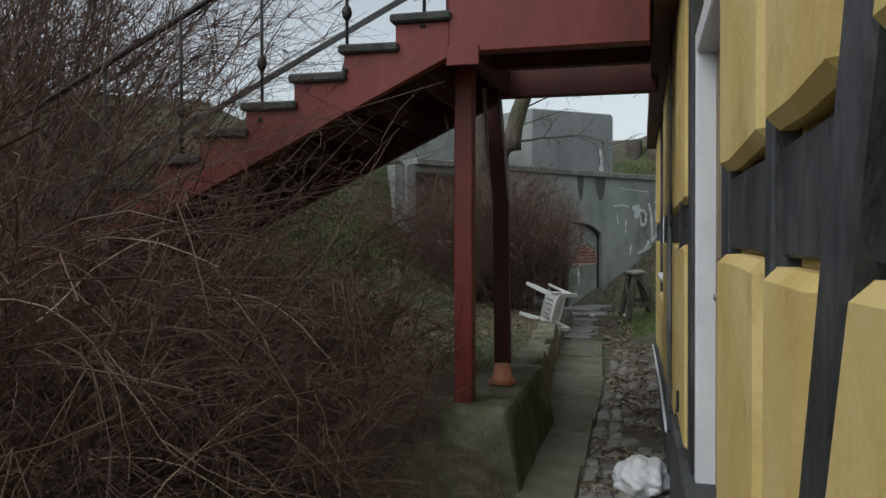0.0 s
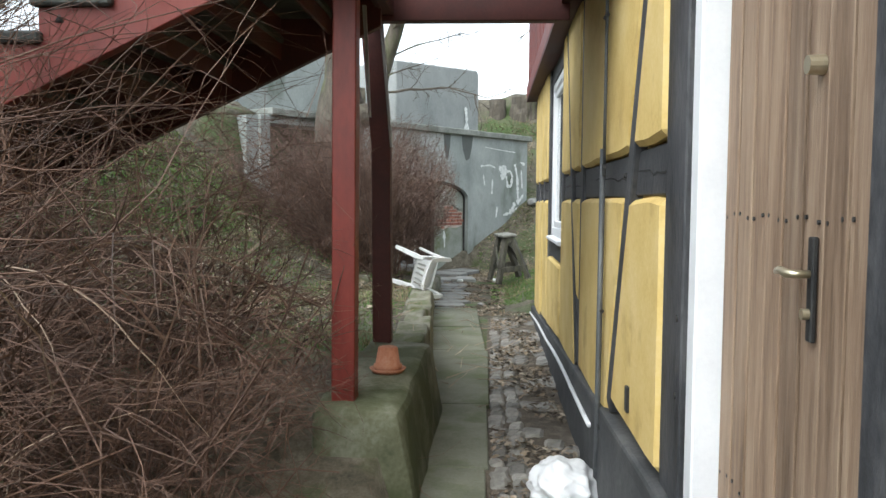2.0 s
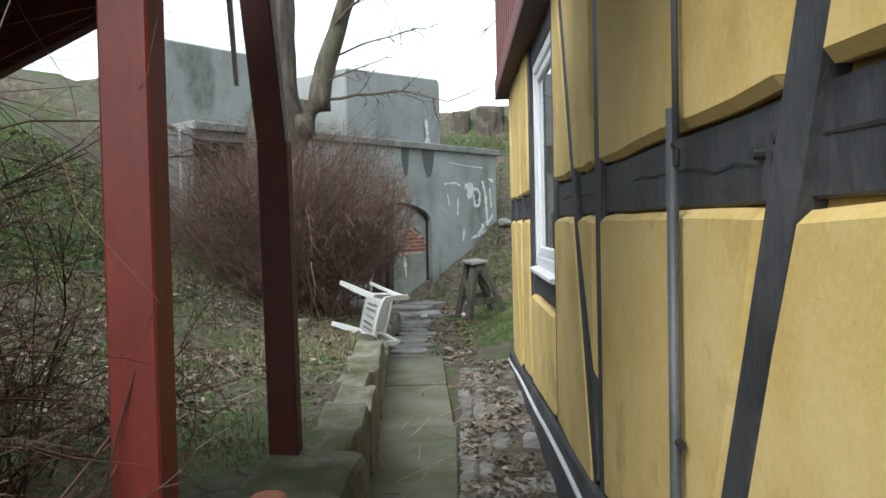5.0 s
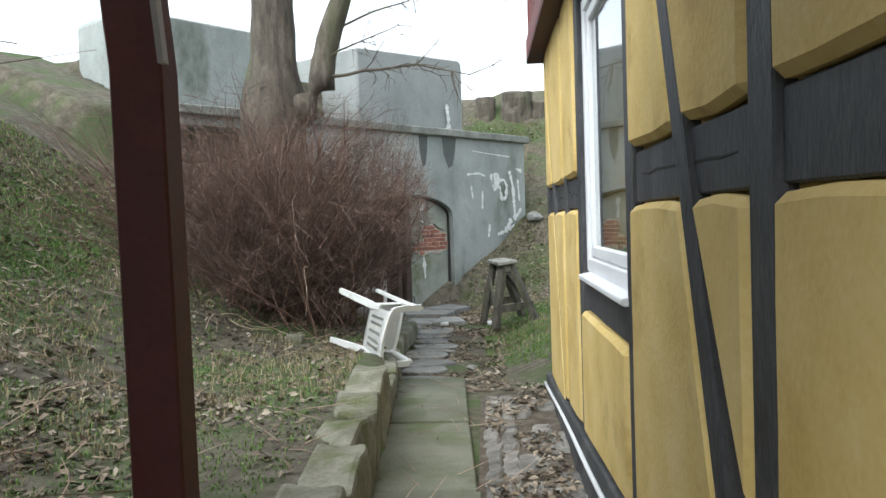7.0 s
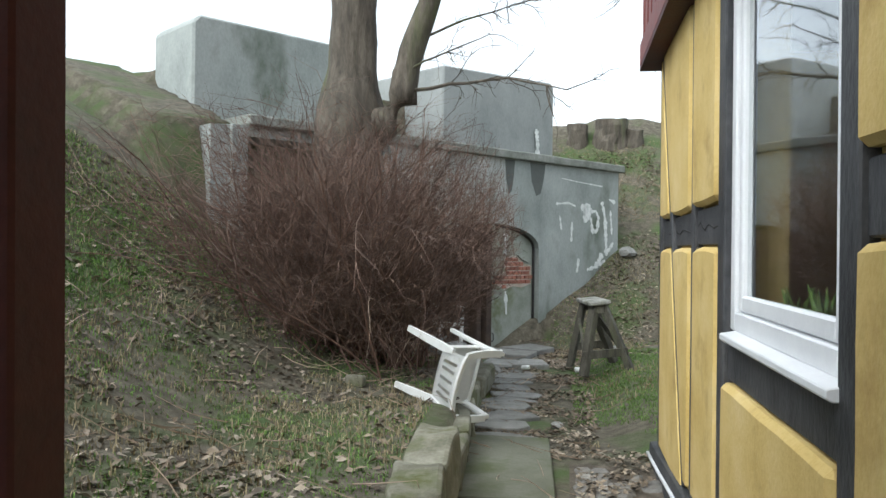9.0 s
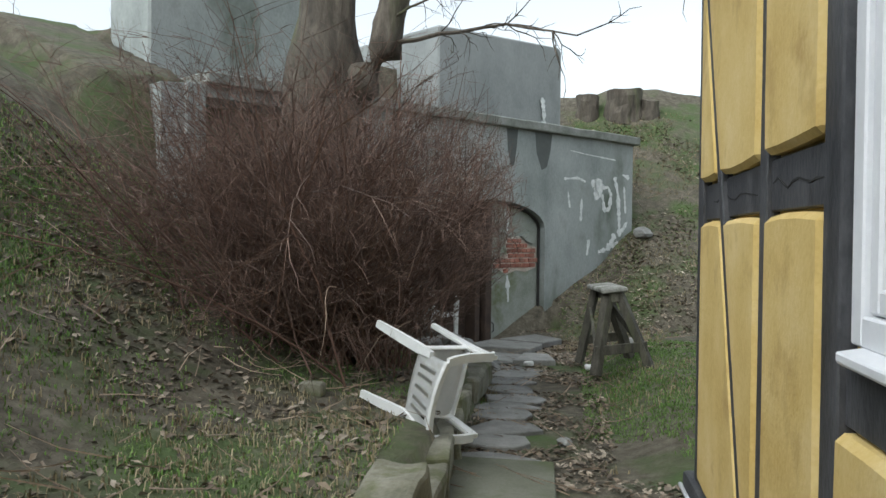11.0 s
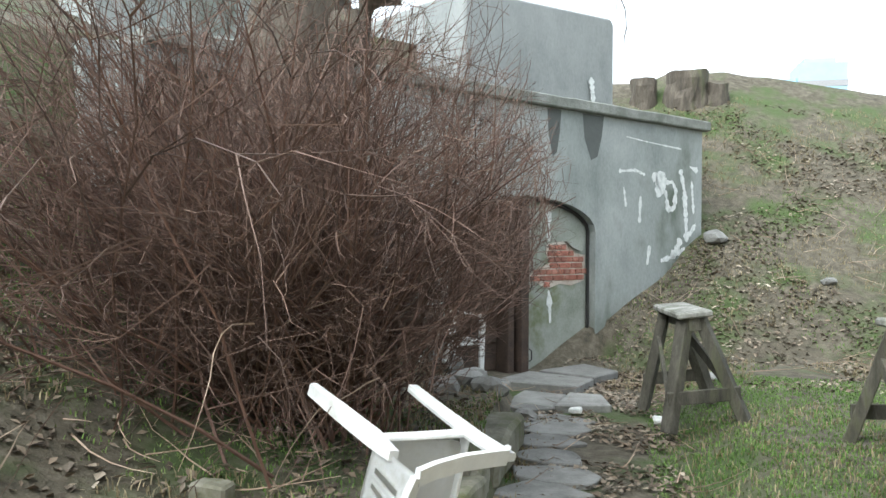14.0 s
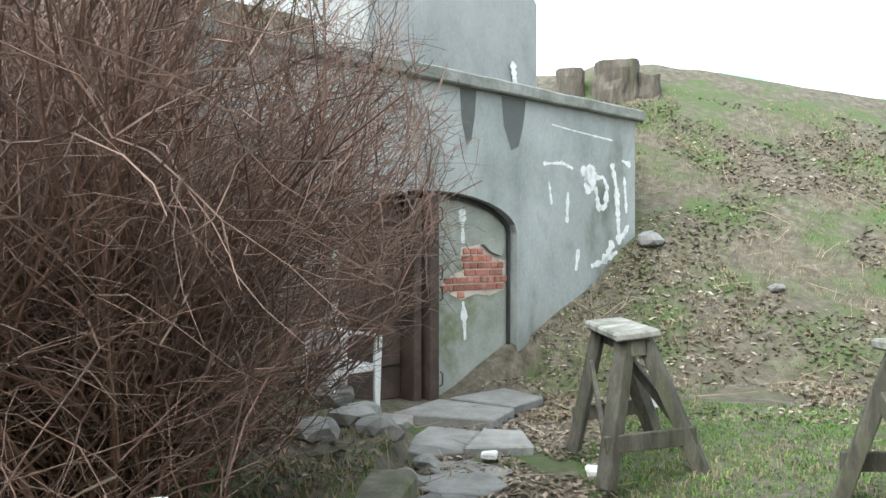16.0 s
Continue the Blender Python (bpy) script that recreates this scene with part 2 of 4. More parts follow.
def lathe(profile, at, sides=20, bm=None):
    own = bm if bm is not None else bmesh.new()
    rings = [[own.verts.new((at[0] + r * math.cos(k * math.tau / sides), at[1] + r * math.sin(k * math.tau / sides), at[2] + z)) for k in range(sides)] for r, z in profile]
    for a, b in zip(rings, rings[1:]):
        for k in range(sides):
            own.faces.new((a[k], a[(k + 1) % sides], b[(k + 1) % sides], b[k]))
    own.faces.new(rings[0])
    own.faces.new(rings[-1])
    return own


def rough_up(bm, size, amount, cut=0):
    """Uneven faces and worn edges."""
    if cut:
        bmesh.ops.subdivide_edges(bm, edges=bm.edges[:], cuts=cut, use_grid_fill=True)
    for v in bm.verts:
        v.co += noise.noise_vector(v.co * size) * amount
    return bm


def quick(name, verts, faces, mat, parent=None, label=""):
    mesh = bpy.data.meshes.new(name)
    mesh.from_pydata(verts, [], faces)
    mesh.update()
    return finish(name, mesh, mat, parent, label)


# ---- lie of the land ----
WALL_A, WALL_N, WALL_D = Vector((1.16, 21.28, 0)), Vector((0.788, -0.616, 0)), Vector((0.616, 0.788, 0))


def bunk(a, w, z=0.0):
    """A place by its distance along the bunker's front, out from it, and height."""
    return WALL_A + WALL_D * a + WALL_N * w + Vector((0, 0, z))


def smooth01(v):
    v = min(1.0, max(0.0, v))
    return v * v * (3 - 2 * v)


def kerb_x(y):
    return float(np.interp(y, [-5, 4, 6.5, 9, 12, 14, 17], [0.0, -0.02, -0.14, -0.33, -0.52, -0.62, -0.9]))


def ground(x, y):
    bumps = 0.05 * noise.noise(Vector((x * 0.7, y * 0.7, 0))) + 0.025 * noise.noise(Vector((x * 2.3, y * 2.3, 4)))
    k = kerb_x(y)
    flat = 0.17 * smooth01((x - 0.55) / 0.5) * smooth01((y - 11.4) / 1.5) + 0.2 * bumps
    hill = 0.0
    if y > 18.2:
        rise = 0.57 * max(0, y - 18.75) if y < 21.5 else 1.57 + 0.7 * (y - 21.5)
        hill = min(rise, 4.75 + 0.3 * bumps) * (1 - 0.042 * min(max(x - 2, 0), 14)) * smooth01((y - 18.2) / 0.9)
        hill += bumps * smooth01((y - 18.5) / 2)
    z = flat + hill
    left_edge = float(np.interp(y, [-5, 4.3, 4.9, 6.5, 9, 11.2, 12.5, 14.5, 16.5, 18], [0.1, 0.14, 0.46, 0.47, 0.42, 0.34, 0.34, 0.32, 0.14, 0.1]))
    bank = float(np.interp(-x, [0, 1.4, 2.0, 3.7, 5.0, 8.0, 11.0], [0, 0.05, 0.22, 1.35, 2.6, 4.1, 4.4]))
    bank *= 0.45 + 0.55 * smooth01((y - 6) / 9)
    left = left_edge + bank + bumps * smooth01((-x - 0.3) / 1.0)
    if y < 17.5:
        step = 0.0 if x > k - 0.1 else 1.0
    else:
        step = smooth01((k - x) / 2.0)
    z = max(z, left * step + z * (1 - step)) if x < k else z
    p = Vector((x, y, 0)) - WALL_A
    w, a = p.dot(WALL_N), p.dot(WALL_D)
    if w < -0.75 and -7.7 < a < 0.1:
        z = 3.15 + 0.3 * bumps
        if w < -2.6:
            z = 4.3 + bumps
    elif -8.4 < a < -2.1 and 0.0 < w < 1.2 and x < 0:
        z = min(z, max(0.08, 0.08 + max(0, -4.8 - a) * 0.5))
    elif a <= -7.7 and w < -0.3 and y > 12:
        z = max(z, min(4.5, 3.0 + 0.35 * -w)) if a > -9 else z
    return z


def spaced(a, b, s):
    return [a + (b - a) * i / round((b - a) / s) for i in range(round((b - a) / s) + 1)]


xs = [-400, -150, -60, -30, -18] + spaced(-12, -4, 0.25) + spaced(-3.85, 2.5, 0.12) + spaced(2.75, 9, 0.3) + [12, 16, 25, 50, 150, 400]
ys = [-400, -120, -40, -15] + spaced(-8, 3, 0.3) + spaced(3.15, 24, 0.15) + spaced(24.3, 32, 0.4) + [36, 45, 70, 150, 400]
verts = [(x, y, ground(x, y) if abs(x) < 60 and -60 < y < 80 else ground(max(-60, min(60, x)), max(-60, min(80, y)))) for y in ys for x in xs]
nx = len(xs)
faces = [(j * nx + i, j * nx + i + 1, (j + 1) * nx + i + 1, (j + 1) * nx + i) for j in range(len(ys) - 1) for i in range(nx - 1)]
land = tagged(quick("ground", verts, faces, EARTH), "earth bank with patchy grass and dead leaves", "ground", kind="structure")
land.data.polygons.foreach_set("use_smooth", [True] * len(land.data.polygons))

# ---- the half-timbered house ----
FACE = 0.90
house = empty("house", "yellow half-timbered house with black tarred timbers", "house", (1.5, 4, 0))


def plinth_top(y):
    return 0.6 - 0.053 * (y - 3.6)


# wall core with real openings for door and window
core = bmesh.new()
for y0, y1, z0, z1 in ((-6, 2.1, 0, 2.95), (2.1, 3.28, 2.46, 2.95), (2.1, 3.28, 0, 0.5), (3.28, 7.77, 0, 2.95), (7.77, 9.24, 0, 1.12), (7.77, 9.24, 2.76, 2.95), (9.24, 11.72, 0, 2.95)):
    box(0.93, 1.15, y0, y1, z0, z1, bm=core)
part("wall", core, YELLOW, house)
part("end_wall", box(1.15, 6.5, 11.5, 11.72, 0, 2.95), YELLOW, house)
part("end_wall", box(0.93, 6.5, -6.22, -6.0, 0, 2.95), YELLOW, house)
part("back_wall", box(6.5, 6.7, -6.2, 11.7, 0, 4.4), YELLOW, house)
part("room_floor", box(1.15, 6.5, -6, 11.5, 0.35, 0.45), DARK, house)
part("room_ceiling", box(0.95, 6.5, -6.1, 11.6, 2.96, 3.05), INTERIOR, house)
part("inner_wall", box(3.4, 3.5, -6, 11.5, 0.45, 2.95), INTERIOR, house)


def timber(y0, z0, y1, z1, width, proud=0.0, name="timber"):
    """A squared beam in the wall's face from one end to the other."""
    d = Vector((y1 - y0, z1 - z0)).normalized()
    n = Vector((-d.y, d.x)) * width / 2
    steps = max(2, int((Vector((y1 - y0, z1 - z0)).length) / 0.35))
    lo, hi = [], []
    for i in range(steps + 1):
        p = Vector((y0, z0)).lerp(Vector((y1, z1)), i / steps)
        wob = 0.008 * noise.noise(Vector((p.x * 2.1, p.y * 2.1, 7)))
        lo.append((p.x + n.x + wob, p.y + n.y + wob))
        hi.append((p.x - n.x + wob, p.y - n.y + wob))
    part(name, prism(lo + hi[::-1], "x", FACE - proud, 0.935 + proud, 0.006), TAR, house)


POSTS = [(-5.9, 0.2), (-4.2, 0.16), (-2.4, 0.18), (-0.75, 0.14), (1.107, 0.075), (2.0, 0.20), (3.44, 0.28), (6.20, 0.15), (7.69, 0.14), (9.32, 0.15), (10.13, 0.11), (11.63, 0.16)]
for y, w in POSTS:
    timber(y, plinth_top(y) - 0.02, y, 2.95, w, 0.018 if w != 0.20 or y < 0 else 0.004, "post")
BELTS = [(-5.8, -4.28), (-4.12, -2.49), (-2.31, -0.82), (-0.68, 1.07), (1.145, 1.90), (3.58, 6.125), (6.275, 7.62), (9.395, 10.075), (10.185, 11.55)]
for a, b in BELTS:
    timber(a, 1.69, b, 1.69, 0.185, 0.0, "rail")
timber(7.76, 1.105, 9.24, 1.105, 0.165, 0.0, "rail")
timber(7.76, 2.85, 9.24, 2.85, 0.17, 0.0, "rail")
BRACES = [(0.06, 2.93, 0.92, 0.72, 0.125), (3.745, 2.93, 4.77, 0.56, 0.12), (7.33, 2.93, 6.33, 0.46, 0.11), (11.49, 2.93, 10.36, 0.24, 0.08)]
for y0, z0, y1, z1, w in BRACES:
    timber(y0, z0, y1, z1, w, 0.026, "brace")


def panel(quad, name="panel"):
    """A limewashed infill with soft swollen edges, proud of its timbers."""
    c = Vector((sum(p[0] for p in quad) / len(quad), sum(p[1] for p in quad) / len(quad)))
    pts = []
    n = len(quad)
    for i in range(n):
        a, b = Vector(quad[i]), Vector(quad[(i + 1) % n])
        k = max(1, int((b - a).length / 0.22))
        for j in range(k):
            p = a.lerp(b, j / k)
            q = p + (c - p).normalized() * (0.006 + 0.010 * noise.noise(Vector((p.x * 3, p.y * 3, 2))))
            if j == 0:
                q = p + (c - p).normalized() * 0.018
            pts.append((q.x, q.y))
    part(name, prism(pts, "x", FACE - 0.032 - 0.006 * noise.noise(Vector((c.x, c.y, 1))), 0.94, 0.022), YELLOW, house)


def bay(y0, y1, brace=None):
    """The infills of one bay, above and below the rail, cut by its brace."""
    for z0, z1, band in ((None, 1.595, 0), (1.785, 2.94, 1)):
        lo0, lo1 = (plinth_top(y0), plinth_top(y1)) if band == 0 else (z0, z0)
        if brace is None:
            panel([(y0, lo0), (y1, lo1), (y1, z1), (y0, z1)])
            continue
        by = lambda z: brace[0] + (brace[2] - brace[0]) * (z - brace[1]) / (brace[3] - brace[1])
        h = brace[4] * 0.55
        zb = (lo0 + lo1) / 2
        if by(zb) - h - y0 > 0.05:
            panel([(y0, lo0), (by(lo0) - h, lo0), (max(y0 + 0.03, by(z1) - h), z1), (y0, z1)])
        elif by(z1) - h - y0 > 0.05:
            panel([(y0, z1), (y0, lo0 + 0.4), (by(z1) - h, z1)])
        if y1 - by(zb) - h > 0.05:
            panel([(min(y1 - 0.03, by(lo1) + h), lo1), (y1, lo1), (y1, z1), (min(y1 - 0.03, by(z1) + h), z1)])


for a, b in ((-5.8, -4.28), (-4.12, -2.49), (-2.31, -0.82), (1.145, 1.90), (9.395, 10.075)):
    bay(a, b)
bay(-0.68, 1.07, BRACES[0])
bay(3.58, 6.125, BRACES[1])
bay(6.275, 7.62, BRACES[2])
bay(10.185, 11.55, BRACES[3])
panel([(7.77, plinth_top(7.77)), (9.24, plinth_top(9.24)), (9.24, 1.02), (7.77, 1.02)])

pl = prism([(-6.2, -0.15), (11.9, -0.15), (11.9, plinth_top(11.9) - 0.01), (3.6, plinth_top(3.6) - 0.01), (-6.2, 0.62)], "x", 0.845, 1.0, 0.02, seg=2)
part("plinth", rough_up(pl, 1.5, 0.012, 6), PLINTH, house)
for a, b in ((4.5, 5.6), (6.4, 7.5), (9.45, 10.05), (10.3, 11.3), (3.62, 4.2)):
    n = 9
    mid = [(a + (b - a) * k / n, 1.69 + 0.03 * noise.noise(Vector((k * 0.5 + a, 2, 1))) + 0.02 * (k / n - 0.5)) for k in range(n + 1)]
    part("crack", prism([(p, z + 0.004 * (0 < k < n)) for k, (p, z) in enumerate(mid)] + [(p, z - 0.003) for p, z in mid[::-1]], "x", 0.8975, 0.91), DARK, house, "long drying crack in the beam")
for y, z in ((4.36, 1.71), (4.46, 1.69), (6.82, 1.66), (3.36, 1.2), (3.36, 0.95)):
    part("bolt", tube([(0.899, y, z), (0.878, y, z)], [0.014, 0.011], 10), IRON, house)
# solid block, the hole's darkness given by its colour
part("vent", box(0.855, 0.90, 4.125, 4.175, 0.69, 0.80, 0.004), DARK, house, "small dark vent hole")
part("conduit", tube([(0.838, y, plinth_top(y) - 0.10 - 0.07 * max(0, (8 - y) / 3) + 0.01 * math.sin(y * 2)) for y in spaced(5.2, 11.95, 0.35)], 0.014, 8), WHITE, house, "thin white conduit along the plinth", smooth=True)

# overhanging upper storey with red boards
part("fascia", box(0.74, 0.90, -6.2, 11.85, 2.95, 3.12, 0.008), RED, house, "red painted fascia board")
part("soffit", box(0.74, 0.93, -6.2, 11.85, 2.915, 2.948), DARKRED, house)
base = box(0.0, 0.024, 0, 0.118, 0, 1.3, 0.004)
board = part("board", base, RED, house)
board.matrix_basis = Matrix.Translation((0.765, -6.2, 3.121))
board.matrix_parent_inverse = full(house).inverted()
for i in range(1, 145):
    o = new("board", board.data)
    o.parent, o.matrix_parent_inverse = house, full(house).inverted()
    o.matrix_basis = Matrix.Translation((0.765 + 0.006 * (i % 2), -6.2 + i * 0.125, 3.121))
part("upper_wall", box(0.80, 1.0, -6.2, 11.85, 3.1, 4.45), DARKRED, house)
part("gable", prism([(0.8, 3.06), (6.7, 3.06), (6.7, 4.4), (3.75, 6.6), (0.8, 4.4)], "y", 11.55, 11.8), DARKRED, house)
part("gable", prism([(0.8, 3.06), (6.7, 3.06), (6.7, 4.4), (3.75, 6.6), (0.8, 4.4)], "y", -6.2, -5.95), DARKRED, house)
part("roof", prism([(0.45, 4.25), (3.75, 6.75), (7.05, 4.25), (7.05, 4.37), (3.75, 6.9), (0.45, 4.37)], "y", -6.5, 12.1), ROOFTILE, house)

# window
window = part("window_1", box(0.955, 0.97, 7.79, 9.22, 1.245, 1.26), WHITE, house)
for y0, y1, z0, z1 in ((7.77, 7.85, 1.235, 2.765), (9.16, 9.24, 1.235, 2.765), (7.85, 9.16, 1.235, 1.315), (7.85, 9.16, 2.69, 2.765)):
    part("window_frame", box(0.91, 1.0, y0, y1, z0, z1, 0.006), WHITE, window)
for y0, y1, z0, z1 in ((7.855, 7.92, 1.32, 2.685), (9.09, 9.155, 1.32, 2.685), (7.92, 9.09, 1.32, 1.385), (7.92, 9.09, 2.62, 2.685)):
    part("casement", box(0.925, 0.975, y0, y1, z0, z1, 0.008), WHITE, window)
pane = part("pane", box(0.945, 0.951, 7.915, 9.095, 1.38, 2.625), GLASS, window, "clear glass pane")
pane.visible_shadow = False
part("window_sill", prism([(0.85, 1.20), (0.85, 1.225), (0.96, 1.245), (0.96, 1.19), (0.865, 1.19)], "y", 7.745, 9.16, 0.004), WHITE, window, "white painted projecting sill")
for i in range(3):
    y = 8.1 + i * 0.33
    pot = empty("potted_plant", "dark leafy houseplant in a pot behind glass", "plant", (1.08, y, 1.12), group="window plants")
    part("pot", lathe([(0.045, 0), (0.06, 0.1), (0.055, 0.1)], (1.06, y, 1.121), 14), TERRA, pot)
    lv = bmesh.new()
    for k in range(16):
        a, h = k * 2.4, 0.1 + 0.16 * random.random()
        tube([(1.06, y, 1.2), (1.06 + 0.03 * math.cos(a), y + 0.06 * math.sin(a), 1.2 + h * 0.7), (1.06 + 0.05 * math.cos(a), y + 0.12 * math.sin(a), 1.2 + h)], [0.004, 0.012, 0.002], 4, lv)
    part("foliage", lv, GRASS, pot)

# door
door = empty("door_1", "bare wooden plank door in a white frame", "door", (1.0, 2.7, 0.5), kind="structure")
part("door_frame", box(0.895, 1.0, 3.19, 3.28, 0.5, 2.5, 0.006), WHITE, door, "white painted door frame")
part("door_frame", box(0.895, 1.0, 2.15, 3.189, 2.40, 2.5, 0.006), WHITE, door)
part("door_frame", box(0.93, 1.0, 2.102, 2.145, 0.5, 2.4, 0.006), TAR, door, "black tarred door jamb")
part("threshold", box(0.84, 1.0, 2.146, 3.19, 0.46, 0.52, 0.01), PLINTH, door)
for i in range(9):
    y0 = 3.183 - (i + 1) * 0.1185
    y1 = y0 + 0.107
    if y1 > 2.16:
        part("plank", box(0.972 + 0.002 * (i % 3), 1.0, max(y0, 2.147), y1, 0.525, 2.395, 0.002), DOORWOOD, door)
        for z in (0.78, 1.535, 2.2):
            for dy in (0.02, 0.09):
                if y0 + dy > 2.16:
                    part("nail", tube([(0.9765, y0 + dy, z + 0.006 * math.sin(i * 3.1 + dy * 50)), (0.9705, y0 + dy, z + 0.006 * math.sin(i * 3.1 + dy * 50))], 0.0055, 7), IRON, door, "dark nail head")
part("backing", box(1.001, 1.02, 2.13, 3.19, 0.5, 2.4), DARK, door)
part("lock_plate", box(0.960, 0.972, 2.483, 2.513, 1.275, 1.50, 0.003), IRON, door, "long dark lock plate")
part("door_handle", tube([(0.965, 2.498, 1.42), (0.925, 2.498, 1.42), (0.918, 2.515, 1.42), (0.922, 2.565, 1.424), (0.926, 2.60, 1.418)], [0.009, 0.009, 0.01, 0.009, 0.007], 10), BRASS, door, "worn lever handle", smooth=True)
part("lock_cylinder", tube([(0.975, 2.498, 1.86), (0.94, 2.498, 1.86)], [0.022, 0.02], 14), BRASS, door, "brass cylinder lock")
part("lock_cylinder", tube([(0.962, 2.498, 1.335), (0.945, 2.498, 1.335)], 0.012, 12), BRASS, door)

# rain pipe
pipe = empty("drainpipe", "grey-black drainpipe clamped to the yellow wall", "pipe", (0.84, 4.95, 0))
part("lower_pipe", tube([(0.842, 4.92, 0.02), (0.842, 4.91, 0.6), (0.845, 4.91, 1.84)], 0.015, 12), ZINC, pipe, smooth=True)
part("upper_pipe", tube([(0.848, 4.885, 1.70), (0.848, 4.885, 2.93)], 0.0085, 10), ZINC, pipe, smooth=True)
for z in (0.42, 1.02, 1.75, 2.5):
    part("clamp", tube([(0.848, 4.865, z), (0.848, 4.945, z)], 0.011, 8), IRON, pipe)

# ---- outside stair and landing ----
stair = empty("outside_staircase", "dark red timber staircase with slate treads and iron rail", "staircase", (-0.4, 5.3, 0.6))
RUN, RISE, TOPX, TOPZ = 0.335, 0.165, -0.46, 3.12
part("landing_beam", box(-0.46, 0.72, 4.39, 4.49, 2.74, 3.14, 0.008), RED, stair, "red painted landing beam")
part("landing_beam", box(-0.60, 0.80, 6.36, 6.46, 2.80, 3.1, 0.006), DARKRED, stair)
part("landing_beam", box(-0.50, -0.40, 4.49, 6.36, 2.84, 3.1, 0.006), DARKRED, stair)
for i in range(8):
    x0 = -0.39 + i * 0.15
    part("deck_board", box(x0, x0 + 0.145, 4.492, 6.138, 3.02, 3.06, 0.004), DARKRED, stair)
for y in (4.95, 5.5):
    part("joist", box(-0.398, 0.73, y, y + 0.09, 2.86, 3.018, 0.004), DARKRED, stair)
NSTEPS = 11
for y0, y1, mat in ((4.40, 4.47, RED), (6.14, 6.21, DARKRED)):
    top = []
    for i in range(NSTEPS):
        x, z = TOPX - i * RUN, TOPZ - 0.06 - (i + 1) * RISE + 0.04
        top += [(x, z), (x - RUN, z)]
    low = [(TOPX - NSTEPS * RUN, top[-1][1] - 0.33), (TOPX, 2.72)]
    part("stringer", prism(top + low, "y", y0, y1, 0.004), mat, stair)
for i in range(NSTEPS):
    x, z = TOPX - i * RUN, TOPZ - 0.02 - (i + 1) * RISE
    part("tread", rough_up(box(x - RUN - 0.03, x + 0.02, 4.36, 6.24, z, z + 0.055, 0.012), 6, 0.006), TREAD, stair)
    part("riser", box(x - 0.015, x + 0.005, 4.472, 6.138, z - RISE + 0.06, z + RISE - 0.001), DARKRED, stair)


def nosing(x):
    return TOPZ + (x - TOPX) * RISE / RUN


for j, x in enumerate((-0.62, -1.12, -1.70, -2.28, -2.86, -3.44)):
    b = tube([(x, 4.43, nosing(x) - 0.14), (x, 4.43, nosing(x) + 0.86)], 0.011, 8)
    zb = nosing(x) + 0.24
    lathe([(0.01, -0.05), (0.026, -0.03), (0.034, 0), (0.026, 0.03), (0.01, 0.05)], (x, 4.43, zb), 12, b)
    lathe([(0.038, -0.38), (0.03, -0.34), (0.014, -0.28)], (x, 4.43, zb), 12, b)
    part("baluster", b, IRON, stair, "iron baluster with a ball knop", smooth=True)
part("handrail", tube([(-0.5, 4.43, nosing(-0.5) + 0.86), (-4.1, 4.43, nosing(-4.1) + 0.86)], 0.02, 8), IRON, stair, smooth=True)
part("lower_rail", prism([(-0.5, nosing(-0.5) + 0.10), (-4.1, nosing(-4.1) + 0.10), (-4.1, nosing(-4.1) + 0.14), (-0.5, nosing(-0.5) + 0.14)], "y", 4.425, 4.437), IRON, stair)
# posts
part("post", prism([(-0.52, 0.52), (-0.40, 0.52), (-0.395, 2.74), (-0.515, 2.74)], "y", 4.79, 4.91, 0.006), RED, stair, "red painted square post")
part("post_cap", box(-0.47, -0.27, 4.375, 4.395, 2.66, 2.78, 0.004), RED, stair)
part("post", prism([(-0.558, 0.50), (-0.425, 0.50), (-0.44, 1.95), (-0.52, 2.83), (-0.655, 2.83), (-0.573, 1.95)], "y", 6.50, 6.61, 0.006), DARKRED, stair, "dark red post, crooked near the top")
part("strap", prism([(-0.435, 1.95), (-0.42, 1.95), (-0.49, 2.82), (-0.51, 2.82)], "y", 6.465, 6.497), ALU, stair, "pale steel strap")
part("strap", prism([(-0.50, 2.1), (-0.487, 2.1), (-0.52, 2.8), (-0.545, 2.8)], "y", 5.9, 5.92), ALU, stair)

# ---- concrete footing, kerb and path ----
foot = box(-0.60, -0.15, 4.66, 6.66, -0.1, 0.545, 0.05, seg=2)
for v in foot.verts:
    if v.co.x > -0.3:
        v.co.x += 0.17 * (0.545 - v.co.z)
    if v.co.y < 5:
        v.co.y -= 0.16 * (0.545 - v.co.z)
tagged(part("concrete_footing", rough_up(foot, 2.5, 0.025, 5), MOSSY, smooth=True), "mossy green concrete block carrying the stair posts", "footing")

y = 6.66
kerb = empty("kerb", "row of uneven mossy kerb stones along the path", "kerb", (-0.4, 9, 0), kind="structure")
while y < 13.9:
    ln = 0.42 + 0.4 * random.random()
    h = 0.44 + 0.09 * random.random() - 0.012 * (y - 6.5) - (0.13 if y + ln > 11.3 else 0.0)
    k = kerb_x(y + ln / 2)
    st = box(-0.15, 0.12, -ln / 2, ln / 2 - 0.02, -0.15, h, 0.03, seg=2)
    rough_up(st, 3.0, 0.05, 3)
    st.transform(pose(k - 0.13 + 0.05 * (random.random() - 0.5), y + ln / 2, 0, random.uniform(-3, 3), random.uniform(-5, 5), 5 + random.uniform(-6, 6)))
    part("stone", st, KERB, kerb)
    y += ln

